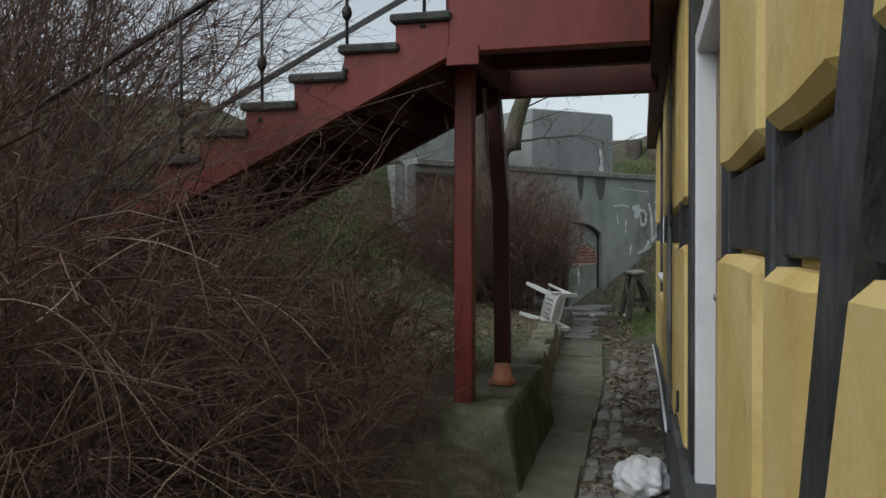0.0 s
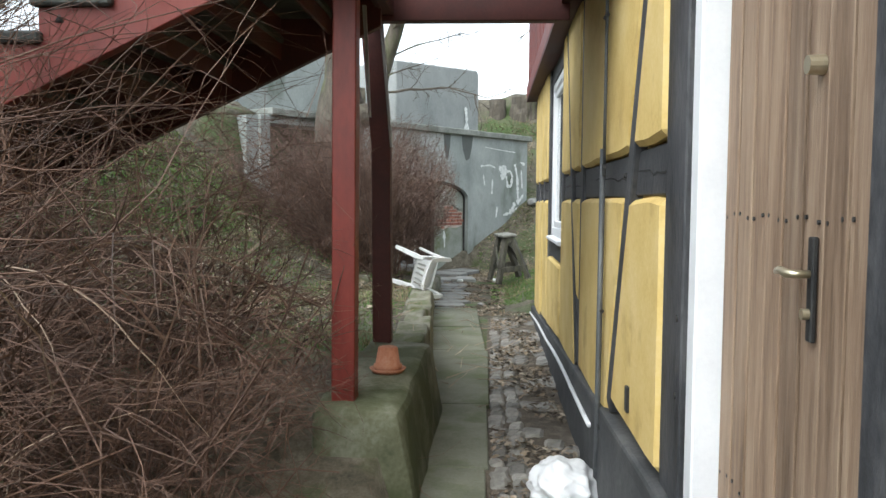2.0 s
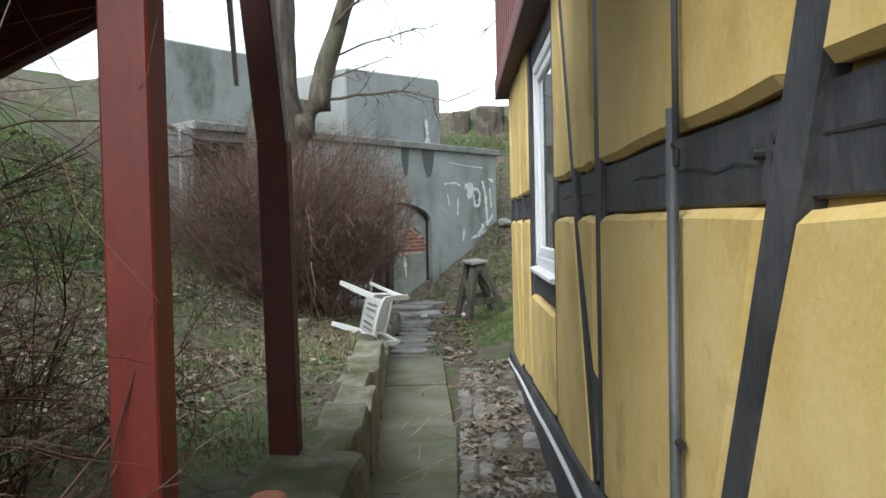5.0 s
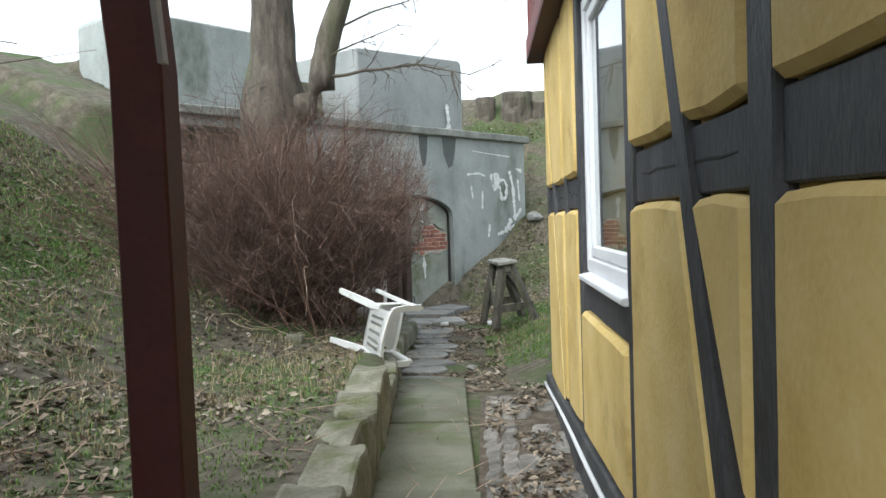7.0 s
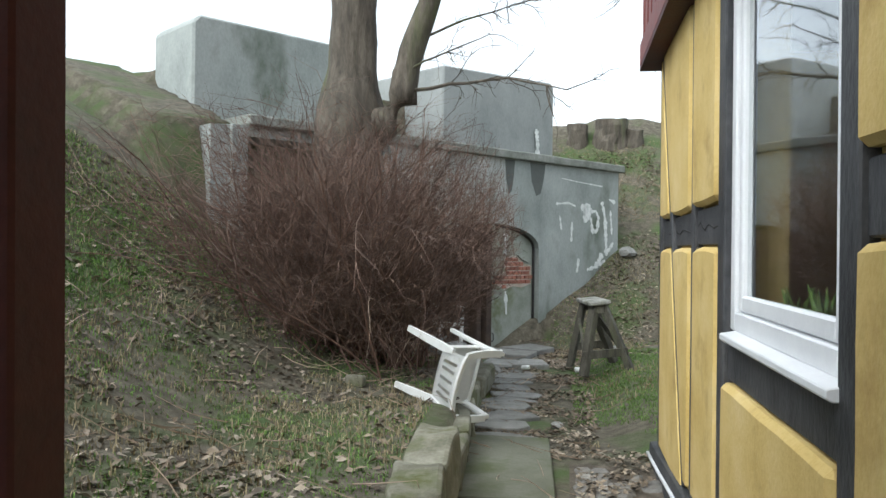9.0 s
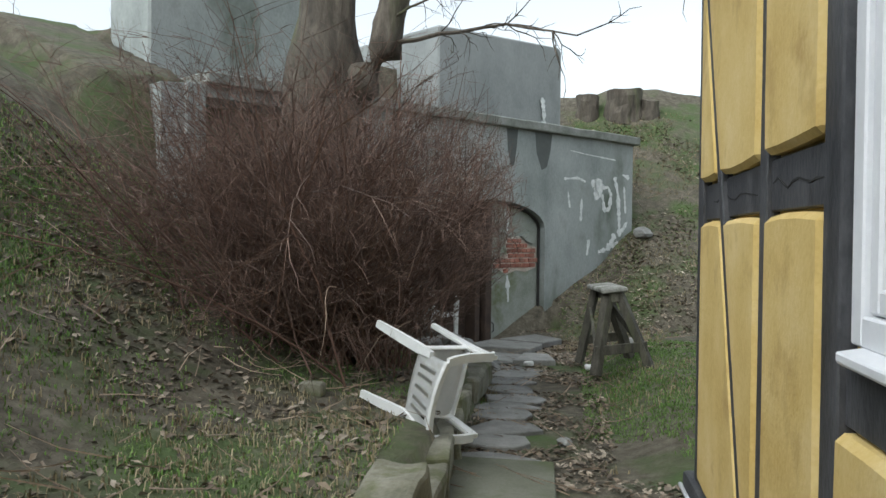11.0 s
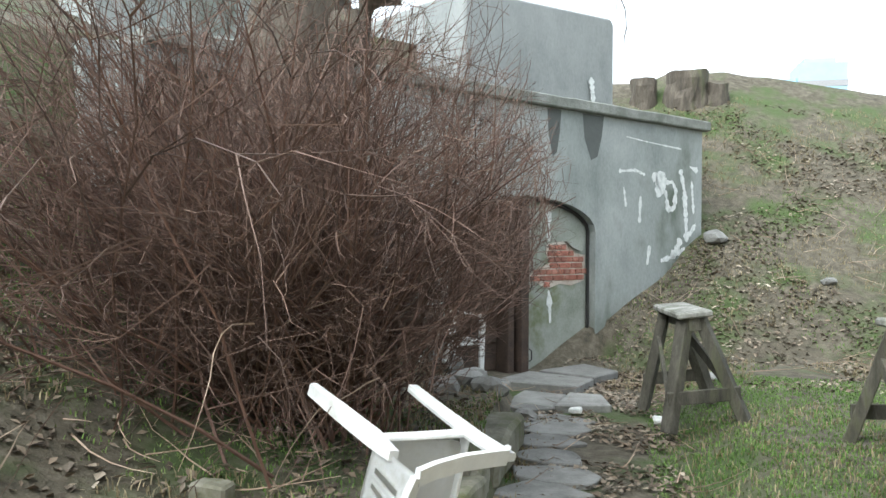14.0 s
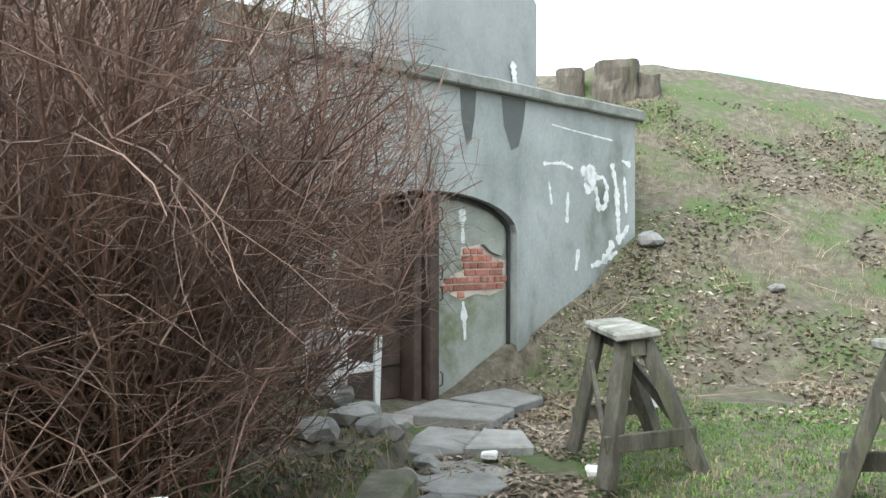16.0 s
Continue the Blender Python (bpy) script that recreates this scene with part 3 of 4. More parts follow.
path = empty("pavement", "narrow path of mossy concrete slabs", "path", (0, 6, 0), kind="structure")
cuts = [-4.0, -2.3, -0.6, 0.9, 2.4, 3.9, 5.35, 6.8, 9.05, 10.6, 12.3]
for a, b in zip(cuts, cuts[1:]):
    l0, l1 = kerb_x(a) - 0.03, kerb_x(b) - 0.03
    r0, r1 = (0.29 if a < 9 else 0.25 - 0.05 * (a - 9)), (0.27 if b < 9.1 else 0.25 - 0.05 * (b - 9))
    sl = prism([(l0, a + 0.012), (r0, a + 0.006), (r1, b - 0.01), (l1, b - 0.004)], "z", -0.06, 0.035 + 0.012 * random.random(), 0.008)
    part("slab", rough_up(sl, 1.3, 0.012), SLAB, path)
for i in range(11):
    yy = 12.45 + i * 0.4 + random.uniform(-0.1, 0.1)
    cx = -0.22 - 0.03 * i + random.uniform(-0.14, 0.1)
    n = 7
    r = [random.uniform(0.16, 0.3) for _ in range(n)]
    pts = [(cx + 1.25 * r[k] * math.cos(k * math.tau / n), yy + 0.95 * r[k] * math.sin(k * math.tau / n)) for k in range(n)]
    part("flagstone", rough_up(prism(pts, "z", -0.05, 0.022 + 0.02 * random.random(), 0.008), 2, 0.012), FLAG, path)
for pts in ([(-0.95, 16.55), (-0.5, 16.35), (-0.42, 17.0), (-0.85, 17.15)], [(-0.48, 16.35), (0.0, 16.5), (-0.1, 16.95), (-0.4, 17.0)], [(-2.0, 16.7), (-1.05, 16.75), (-1.0, 17.3), (-1.95, 17.5)], [(-1.2, 17.4), (-0.35, 17.25), (-0.2, 17.75), (-0.9, 18.1)], [(-0.8, 18.15), (-0.2, 17.8), (0.05, 18.3), (-0.35, 18.7)]):
    lift = 0.04 if pts[2][1] > 17.2 else 0.0
    part("flagstone", rough_up(prism(pts, "z", -0.05, 0.045 + lift + 0.03 * random.random(), 0.012), 2, 0.015), FLAG, path)
soil = [(0.25 + 0.66 * i / 6, y, 0.012 + 0.02 * noise.noise(Vector((i * 0.8, y * 2, 3)))) for y in spaced(-5, 11.6, 0.3) for i in range(7)]
m = len(spaced(-5, 11.6, 0.3))
tagged(quick("pavement_strip", soil, [(j * 7 + i, j * 7 + i + 1, j * 7 + i + 8, j * 7 + i + 7) for j in range(m - 1) for i in range(6)], PATHSOIL), "muddy strip with leaves beside the house", "ground", kind="structure")
strip = empty("cobble_strip", "worn cobbles half sunk in soil beside the path", "cobbles", (0.4, 6, 0), kind="structure")
shapes = []
for k in range(8):
    cb = box(-0.05, 0.05, -0.07, 0.07, -0.05, 0.03, 0.018)
    rough_up(cb, 9 + k, 0.014)
    me = bpy.data.meshes.new("cobble")
    cb.to_mesh(me)
    cb.free()
    me.materials.append(COBBLE)
    shapes.append(me)
for yy in spaced(1.2, 11.4, 0.135):
    for col in range(5):
        if col > 1 and random.random() < (0.72):
            continue
        o = new("cobble", shapes[random.randrange(8)])
        o.parent, o.matrix_parent_inverse = strip, full(strip).inverted()
        s = random.uniform(0.85, 1.25) * (1 if col < 2 else 1.35)
        o.matrix_basis = pose(0.345 + 0.115 * col + random.uniform(-0.015, 0.015), yy + random.uniform(-0.03, 0.03), -0.004 + 0.014 * random.random(), random.uniform(-5, 5), random.uniform(-5, 5), random.uniform(-14, 14)) @ Matrix.Diagonal((s, s, 1, 1))

# ---- bunker ----
bunker = empty("bunker", "grey concrete bunker set into an earth bank", "bunker", bunk(-4, 0))
TO_WALL = Matrix(((WALL_D.x, WALL_N.x, 0, WALL_A.x), (WALL_D.y, WALL_N.y, 0, WALL_A.y), (0, 0, 1, 0), (0, 0, 0, 1)))


def onwall(bm):
    bm.transform(TO_WALL)
    return bm


def arch(a0, a1, spring, top, n=14):
    c, h = (a0 + a1) / 2, (a1 - a0) / 2
    return [(c + h * math.cos(math.pi * k / n), spring + (top - spring) * math.sin(math.pi * k / n)) for k in range(n + 1)]


outline = [(-2.29, -0.3), (0.0, -0.3), (0.0, 3.07), (-6.3, 3.07), (-6.3, -0.3), (-4.66, -0.3)] + arch(-4.66, -2.29, 1.62, 2.02)[::-1]
front = bmesh.new()
lo = [front.verts.new((p[0], 0, p[1])) for p in outline]
hi = [front.verts.new((p[0], -0.7, p[1])) for p in outline]
for ring in (lo, hi):
    e = [front.edges.new((ring[i], ring[(i + 1) % len(ring)])) for i in range(len(ring))]
    bmesh.ops.triangle_fill(front, edges=e, use_beauty=True)
for i in range(len(outline)):
    j = (i + 1) % len(outline)
    front.faces.new((lo[i], lo[j], hi[j], hi[i]))
part("front_wall", onwall(front), CONCRETE, bunker)
part("pier", onwall(box(-8.05, -7.83, -0.9, 0, -0.2, 3.07, 0.01)), CONCRETE, bunker)
part("lintel", onwall(box(-7.83, -6.3, -0.7, 0, 2.94, 3.07)), CONCRETE, bunker)
# back of the niche, darker and greener than the front wall
part("niche_back", onwall(box(-7.83, -6.3, -0.7, -0.62, 0, 2.94)), MOSSY, bunker, "dark greenish back of the recess")
part("niche_base", onwall(box(-7.83, -6.3, -0.61, 0, 0, 1.7)), CONCRETE, bunker)
part("wing_wall", onwall(prism([(-8.045, -0.2), (-8.045, 3.07), (-8.3, 3.05), (-8.3, -0.2)], "y", -1.7, -0.06)), CONCRETE, bunker)
cop = box(-7.86, 0.1, -0.72, 0.085, 3.072, 3.205, 0.015)
bmesh.ops.subdivide_edges(cop, edges=[e for e in cop.edges if e.calc_length() > 2], cuts=30)
part("coping", rough_up(onwall(cop), 2.2, 0.012), COPING, bunker, "weathered overhanging coping slab")
part("roof_slab", onwall(box(-7.7, 0.0, -3.2, -0.73, 3.0, 3.1)), COPING, bunker)
part("upper_block", onwall(rough_up(prism([(-7.8, 2.6), (-5.0, 2.6), (-5.0, 4.78), (-7.7, 4.78), (-7.8, 4.68)], "y", -2.8, -1.6, 0.03), 0.8, 0.03)), CONCRETE, bunker, "raised concrete block")
part("upper_block", onwall(rough_up(prism([(-3.06, 2.6), (0.03, 2.6), (0.03, 4.9), (-0.05, 4.98), (-3.06, 4.86)], "y", -4.2, -1.6, 0.03), 0.8, 0.03)), CONCRETE_PALE, bunker, "paler raised concrete block")
part("end_wall", onwall(box(-0.12, 0.0, -3.2, -0.71, 0.5, 3.07)), CONCRETE, bunker)
part("infill", onwall(prism([(-3.47, -0.2), (-2.30, -0.2)] + [p for p in arch(-4.66, -2.30, 1.62, 2.0) if p[0] > -3.46] + [(-3.47, 2.0)], "y", -0.3, -0.13)), INFILL, bunker, "bricked-up half of the doorway")
# near-black sheet stands in for the passage's unlit depth
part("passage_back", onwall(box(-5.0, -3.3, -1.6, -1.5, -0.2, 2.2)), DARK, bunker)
part("passage_wall", onwall(box(-5.0, -4.7, -1.5, -0.7, -0.2, 2.2)), CONCRETE, bunker)
gate = empty("iron_door", "dark rusty iron door standing ajar", "door", bunk(-3.7, 0))
part("door_post", onwall(box(-3.60, -3.475, -0.2, 0.03, 0.0, 1.98, 0.008)), RUST, gate)
part("door_post", onwall(box(-3.76, -3.66, -0.22, -0.02, 0.0, 1.93, 0.008)), RUST, gate)
part("leaf", onwall(box(-4.64, -3.77, -0.26, -0.2, 0.03, 1.88, 0.006)), RUST, gate)
for z in (0.35, 1.1, 1.7):
    part("batten", onwall(box(-4.6, -3.8, -0.198, -0.17, z, z + 0.1, 0.006)), RUST, gate)
for z in (0.12, 0.95, 1.15, 1.72):
    part("hinge", onwall(tube([(-3.44, 0.0, z), (-3.44, 0.035, z + 0.02), (-3.44, 0.035, z + 0.12), (-3.44, 0.0, z + 0.14)], 0.008, 6)), IRON, gate)

# dark tube added to draw the shadow line where the infill sits back
rim = [(-2.315, -0.1)] + [(p[0], p[1]) for p in arch(-4.635, -2.315, 1.62, 1.99) if p[0] > -3.45]
part("iron_rim", onwall(tube([(p[0], -0.105, p[1]) for p in rim], 0.022, 6)), IRON, bunker, "dark strip for the shadow line of the doorway's recess")

# bricks showing where the render fell off
patch = [(-3.33, 1.08), (-3.16, 0.99), (-3.02, 0.93), (-2.8, 0.99), (-2.6, 0.96), (-2.36, 1.02), (-2.34, 1.33), (-2.52, 1.36), (-2.62, 1.42), (-2.75, 1.5), (-3.02, 1.47), (-3.04, 1.35), (-2.98, 1.24), (-3.2, 1.17)]
part("mortar_bed", onwall(prism(patch, "y", -0.132, -0.122)), MORTAR, bunker, "exposed lime mortar")
spans = {0: (-3.08, -2.95), 1: (-3.3, -2.36), 2: (-3.26, -2.36), 3: (-2.98, -2.36), 4: (-3.0, -2.4), 5: (-3.02, -2.55), 6: (-3.0, -2.68)}
for row, (a0, a1) in spans.items():
    z, a = 0.955 + row * 0.074, a0 - 0.06 * (row % 2)
    while a < a1 - 0.05:
        ln = min(0.215, a1 - a) if row % 2 else 0.105
        s = max(a, a0)
        if a + ln - s > 0.04:
            part("brick", onwall(rough_up(box(s, a + ln - 0.012, -0.135, -0.108, z, z + 0.06, 0.006), 14, 0.005)), BRICK, bunker)
        a += ln
part("render_flap", onwall(prism([(-2.72, 1.5), (-2.6, 1.42), (-2.45, 1.38), (-2.38, 1.5), (-2.55, 1.56)], "y", -0.13, -0.085)), INFILL, bunker)


def mark(points, width, depth=0.0, name="paint_mark"):
    """A ragged brushed streak of white paint on the wall."""
    pts = [Vector(p) for p in points]
    left, right = [], []
    n = max(4, int(sum((b - a).length for a, b in zip(pts, pts[1:])) / 0.022))
    for i in range(n + 1):
        f = i / n * (len(pts) - 1)
        k = min(int(f), len(pts) - 2)
        p = pts[k].lerp(pts[k + 1], f - k)
        d = (pts[k + 1] - pts[k]).normalized()
        s = Vector((-d.y, d.x)) * width * 1.25 * (0.25 + 1.5 * abs(noise.noise(Vector((p.x * 11, p.y * 11, 1.7)))) + 0.5 * random.random()) * (0.5 if i in (0, n) else 1)
        left.append(p + s)
        right.append(p - s)
    bm = bmesh.new()
    for d in (depth + 0.004,):
        a = [bm.verts.new((p.x, d, p.y)) for p in left]
        b = [bm.verts.new((p.x, d, p.y)) for p in right]
        for i in range(n):
            bm.faces.new((a[i], a[i + 1], b[i + 1], b[i]))
    part(name, onwall(bm), LIME, bunker, "flaking white paint")


mark([(-3.0, 1.86), (-2.99, 1.5)], 0.03, -0.13)
mark([(-2.99, 0.92), (-2.97, 0.7), (-2.96, 0.52)], 0.028, -0.13)
mark([(-1.15, 2.4), (-1.05, 2.34), (-1.0, 2.1)], 0.05)
mark([(-0.85, 2.3), (-0.7, 2.32), (-0.62, 2.2), (-0.66, 1.95), (-0.8, 1.95), (-0.86, 2.2)], 0.035)
mark([(-0.52, 2.5), (-0.42, 2.2), (-0.38, 1.8), (-0.36, 1.5)], 0.04)
mark([(-1.85, 2.4), (-1.5, 2.43), (-1.3, 2.38)], 0.02)
mark([(-1.7, 2.85), (-1.3, 2.82), (-0.5, 2.78)], 0.008)
mark([(-0.4, 1.42), (-0.7, 1.3), (-0.95, 1.25)], 0.03)
mark([(-0.3, 2.55), (-0.1, 2.5)], 0.03)
mark([(-1.2, 1.45), (-1.25, 1.2)], 0.025)
mark([(-0.55, 4.0), (-0.5, 3.7), (-0.5, 3.4)], 0.05, -1.57)
mark([(-0.25, 2.35), (-0.2, 1.9)], 0.03)
mark([(-1.0, 2.45), (-0.95, 2.3), (-0.9, 2.15)], 0.07)
mark([(-0.5, 1.55), (-0.6, 1.38), (-0.72, 1.3)], 0.05)
mark([(-1.75, 2.2), (-1.7, 1.95)], 0.02)
mark([(-1.4, 2.1), (-1.42, 1.75)], 0.025)
mark([(-0.15, 1.75), (-0.3, 1.6)], 0.03)
for a, w in ((-3.05, 0.12), (-2.35, 0.2)):
    bm = bmesh.new()
    pts = [(a - w, 3.06), (a - w * 0.8, 2.75), (a - w * 0.2, 2.5), (a + w * 0.4, 2.55), (a + w * 0.8, 2.8), (a + w, 3.06)]
    bm.faces.new([bm.verts.new((p[0], 0.004, p[1])) for p in pts])
    part("damp_stain", onwall(bm), STAIN, bunker, "dark damp stain below the coping")


# ---- white plastic garden chairs ----
def swept(points, half, thick, bm=None):
    """A flat plastic band along a line: half its width across a given side vector at each point."""
    own = bm if bm is not None else bmesh.new()
    rings = []
    for k, p in enumerate(points):
        p = Vector(p)
        d = (Vector(points[min(k + 1, len(points) - 1)]) - Vector(points[max(k - 1, 0)])).normalized()
        u = Vector(half[k] if isinstance(half, list) else half)
        u = u - d * u.dot(d)
        n = d.cross(u).normalized() * thick / 2
        e = u * 0.86
        rings.append([own.verts.new(q) for q in (p - u, p - e + n, p + e + n, p + u, p + e - n, p - e - n)])
    for a, b in zip(rings, rings[1:]):
        for k in range(6):
            own.faces.new((a[k], a[(k + 1) % 6], b[(k + 1) % 6], b[k]))
    own.faces.new(rings[0])
    own.faces.new(rings[-1][::-1])
    return own


def garden_chair():
    """A low-backed stacking armchair, its top rail flowing round into the arms; on z = 0, front towards -y."""
    top = empty("garden_chair", "", "chair")
    seat = bmesh.new()
    rows, cols = 10, 12
    grid = []
    for r in range(rows + 1):
        v = r / rows
        line = []
        for c in range(cols + 1):
            u = c / cols * 2 - 1
            wide = 0.225 - 0.02 * v - 0.05 * max(0, 1 - v * 5) ** 2
            z = 0.425 - 0.02 * v - 0.018 * (1 - u * u) * min(1, v * 3) - 0.035 * max(0, 1 - v * 5) ** 2
            line.append(seat.verts.new((u * wide, -0.215 + 0.38 * v, z)))
        grid.append(line)
    for r in range(rows):
        for c in range(cols):
            seat.faces.new((grid[r][c], grid[r][c + 1], grid[r + 1][c + 1], grid[r + 1][c]))
    bmesh.ops.solidify(seat, geom=seat.faces[:], thickness=0.008)
    part("seat", seat, PLASTIC, top, smooth=True)

    def back(u, v):
        """The curved shell of the back: u across, v upwards."""
        wide = 0.205 + 0.035 * v
        return Vector((u * wide, 0.165 + 0.055 * v - 0.035 * u * u * v, 0.40 + 0.335 * v))
    rest = bmesh.new()
    nu, nv = 23, 12
    bv = [[rest.verts.new(back(c / nu * 2 - 1, r / nv)) for c in range(nu + 1)] for r in range(nv + 1)]
    for r in range(nv):
        for c in range(nu):
            if 2 <= r < 9 and c in (4, 7, 11, 15, 18):
                continue
            rest.faces.new((bv[r][c], bv[r][c + 1], bv[r + 1][c + 1], bv[r + 1][c]))
    bmesh.ops.solidify(rest, geom=rest.faces[:], thickness=0.007)
    part("backrest", rest, PLASTIC, top, "slotted plastic backrest", smooth=True)
    part("top_rail", swept([back(u, 1.0) + Vector((0, 0.004, 0)) for u in (-1, -0.8, -0.5, -0.2, 0.2, 0.5, 0.8, 1)], (0, 0.024, 0.01), 0.022), PLASTIC, top)
    for sx in (-1, 1):
        part("armrest", swept([(sx * 0.238, 0.19, 0.735), (sx * 0.25, 0.12, 0.715), (sx * 0.262, 0.0, 0.69), (sx * 0.266, -0.12, 0.675), (sx * 0.264, -0.20, 0.66), (sx * 0.262, -0.225, 0.63)], (0.032, 0, 0), 0.022), PLASTIC, top)
        part("front_leg", swept([(sx * 0.258, -0.215, 0.655), (sx * 0.248, -0.21, 0.45), (sx * 0.25, -0.205, 0.2), (sx * 0.256, -0.20, 0.0)], [(0, 0.036, 0), (0, 0.034, 0), (0, 0.028, 0), (0, 0.022, 0)], 0.03), PLASTIC, top)
        part("back_leg", swept([(sx * 0.222, 0.172, 0.55), (sx * 0.215, 0.165, 0.40), (sx * 0.228, 0.205, 0.2), (sx * 0.240, 0.24, 0.0)], [(0.020, 0, 0), (0.036, 0, 0), (0.034, 0, 0), (0.026, 0, 0)], 0.034), PLASTIC, top)
        part("apron", swept([(sx * 0.238, -0.21, 0.405), (sx * 0.222, 0.0, 0.395), (sx * 0.208, 0.16, 0.375)], (0, 0, 0.028), 0.014), PLASTIC, top)
    part("apron", swept([(-0.22, -0.215, 0.40), (0, -0.225, 0.395), (0.22, -0.215, 0.40)], (0, 0, 0.024), 0.014), PLASTIC, top)
    return top


fallen = garden_chair()
fallen.matrix_basis = Matrix(((0.2348, -0.6948, 0.6798, -0.939), (-0.0668, -0.7092, -0.7018, 12.323), (0.9698, 0.1193, -0.2129, 0.664), (0, 0, 0, 1)))
tagged(fallen, "white plastic garden chair tipped over on the kerb", "chair", "garden chairs")
upright = copy_thing(fallen, pose(-1.58, 17.1, 0.11, 0, 0, 136))
tagged(upright, "white plastic garden chair standing by the bunker door", "chair", "garden chairs")


# ---- sawhorses ----
def sawhorse(name, at, length, plank, label):
    top = empty(name, label, "sawhorse", group="sawhorses")
    H = 0.80
    part("top_board", rough_up(box(-length / 2, length / 2, -0.13, 0.13, H, H + 0.05, 0.012), 5, 0.008), plank, top, "bleached split top board")
    part("ridge", box(-length / 2 + 0.03, length / 2 - 0.03, -0.045, 0.045, H - 0.10, H - 0.001, 0.006), GREYWOOD, top)
    for sx in (-1, 1):
        for sy in (-1, 1):
            x0, x1 = sx * (length / 2 - 0.1), sx * (length / 2 + 0.03)
            leg = bmesh.new()
            g = box(-0.055, 0.055, -0.04, 0.04, 0, 1, 0.006)
            lo, hi = Vector((x1, sy * 0.29, -0.03)), Vector((x0, sy * 0.055, H - 0.005))
            d = hi - lo
            m = Matrix.Translation(lo) @ d.to_track_quat("Z", "Y").to_matrix().to_4x4() @ Matrix.Diagonal((1, 1, d.length, 1))
            leg.free()
            g.transform(m)
            part("leg", g, GREYWOOD, top)
        part("end_brace", box(sx * (length / 2 + 0.02) - 0.018, sx * (length / 2 + 0.02) + 0.018, -0.27, 0.27, 0.17, 0.27, 0.005), GREYWOOD, top)
    for sy in (-1, 1):
        g = box(-0.5, 0.5, -0.015, 0.015, -0.045, 0.045, 0.004)
        lo, hi = Vector((-length / 2, sy * 0.255, 0.18)), Vector((length / 2 - 0.1, sy * 0.13, 0.56))
        d = hi - lo
        g.transform(Matrix.Translation((lo + hi) / 2) @ d.to_track_quat("X", "Z").to_matrix().to_4x4() @ Matrix.Diagonal((d.length, 1, 1, 1)))
        part("side_brace", g, GREYWOOD, top)
    top.matrix_basis = at
    return top


sawhorse("sawhorse", pose(0.63, 16.0, 0.13, 0, 0, 100) @ Matrix.Rotation(radians(-6), 4, "X"), 0.86, PALEWOOD, "weathered grey wooden sawhorse on the grass")
far_horse = sawhorse("sawhorse", pose(1.92, 14.75, 0.15, 0, 0, 100), 0.8, PALEWOOD, "weathered sawhorse with a pale plank on top")
tagged(part("loose_plank", rough_up(box(1.84, 2.02, 14.40, 15.0, 1.006, 1.05, 0.008), 5, 0.006), PALEWOOD), "short pale plank lying on the sawhorse", "plank")

# ---- small things ----
bag = bmesh.new()
bmesh.ops.create_icosphere(bag, subdivisions=5, radius=1)
for v in bag.verts:
    c = v.co.copy()
    f = 1 + 0.22 * noise.noise(c * 2.2) + 0.12 * abs(noise.noise(c * 4.5 + Vector((3, 1, 2)))) + 0.035 * abs(noise.noise(c * 9 + Vector((1, 5, 2))))
    v.co = Vector((c.x * 0.17 * f, c.y * 0.24 * f, max(-0.08, c.z * 0.12 * f)))
bag.transform(Matrix.Translation((0.68, 4.95, 0.09)))
tagged(part("plastic_bag", bag, BAGMAT, smooth=True), "crumpled white plastic bag lying on the cobbles", "bag")
pot = empty("flower_pot", "upturned terracotta flower pot on its saucer", "flower pot", (-0.32, 5.5, 0.545))
part("saucer", lathe([(0.085, 0), (0.11, 0.03), (0.10, 0.03), (0.08, 0.012)], (-0.32, 5.5, 0.548), 24), TERRA, pot, smooth=True)
part("pot", lathe([(0.082, 0.015), (0.085, 0.05), (0.074, 0.055), (0.058, 0.15), (0.052, 0.155), (0.02, 0.155)], (-0.32, 5.5, 0.548), 24), TERRA, pot, smooth=True)
tagged(part("flat_stone", rough_up(box(-1.61, -1.45, 12.2, 12.32, ground(-1.53, 12.25) - 0.02, ground(-1.53, 12.25) + 0.075, 0.012), 6, 0.012, 1), KERB), "pale flat stone half sunk in the bank", "stone")
debris = box(-0.36, -0.24, 16.2, 16.3, 0.03, 0.07, 0.01)
tagged(part("plaster_lump", rough_up(debris, 9, 0.02, 2), LIME), "small white lump of plaster on the path", "rubble")
tagged(part("plaster_lump", rough_up(box(0.32, 0.42, 15.6, 15.74, 0.10, 0.155, 0.015), 8, 0.03, 2), LIME), "white crumpled scrap beneath the sawhorse", "rubble")
for x, y, s in ((-1.0, 16.0, 0.16), (-0.75, 15.6, 0.13), (-1.25, 16.4, 0.2), (-0.7, 16.1, 0.1), (1.35, 21.15, 0.17), (0.15, 12.9, 0.06), (-1.6, 16.9, 0.18), (-1.35, 15.7, 0.15), (2.6, 20.2, 0.09), (0.9, 17.6, 0.1)):
    st = bmesh.new()
    bmesh.ops.create_icosphere(st, subdivisions=2, radius=s)
    for v in st.verts:
        v.co = Vector((v.co.x, v.co.y * 1.2, v.co.z * 0.6)) * (1 + 0.5 * noise.noise(v.co * 5 / s * 0.2 + Vector((x, y, 0))))
    st.transform(Matrix.Translation((x, y, ground(x, y) + s * 0.25)))
    tagged(part("stone", st, FLAG), "grey rubble stone lying on the ground", "stone", "loose stones")
tagged(part("low_block", rough_up(box(-0.98, -0.60, 13.9, 15.1, 0.02, 0.27, 0.03), 3, 0.03, 3), KERB), "mossy concrete block edging the path", "kerb block")
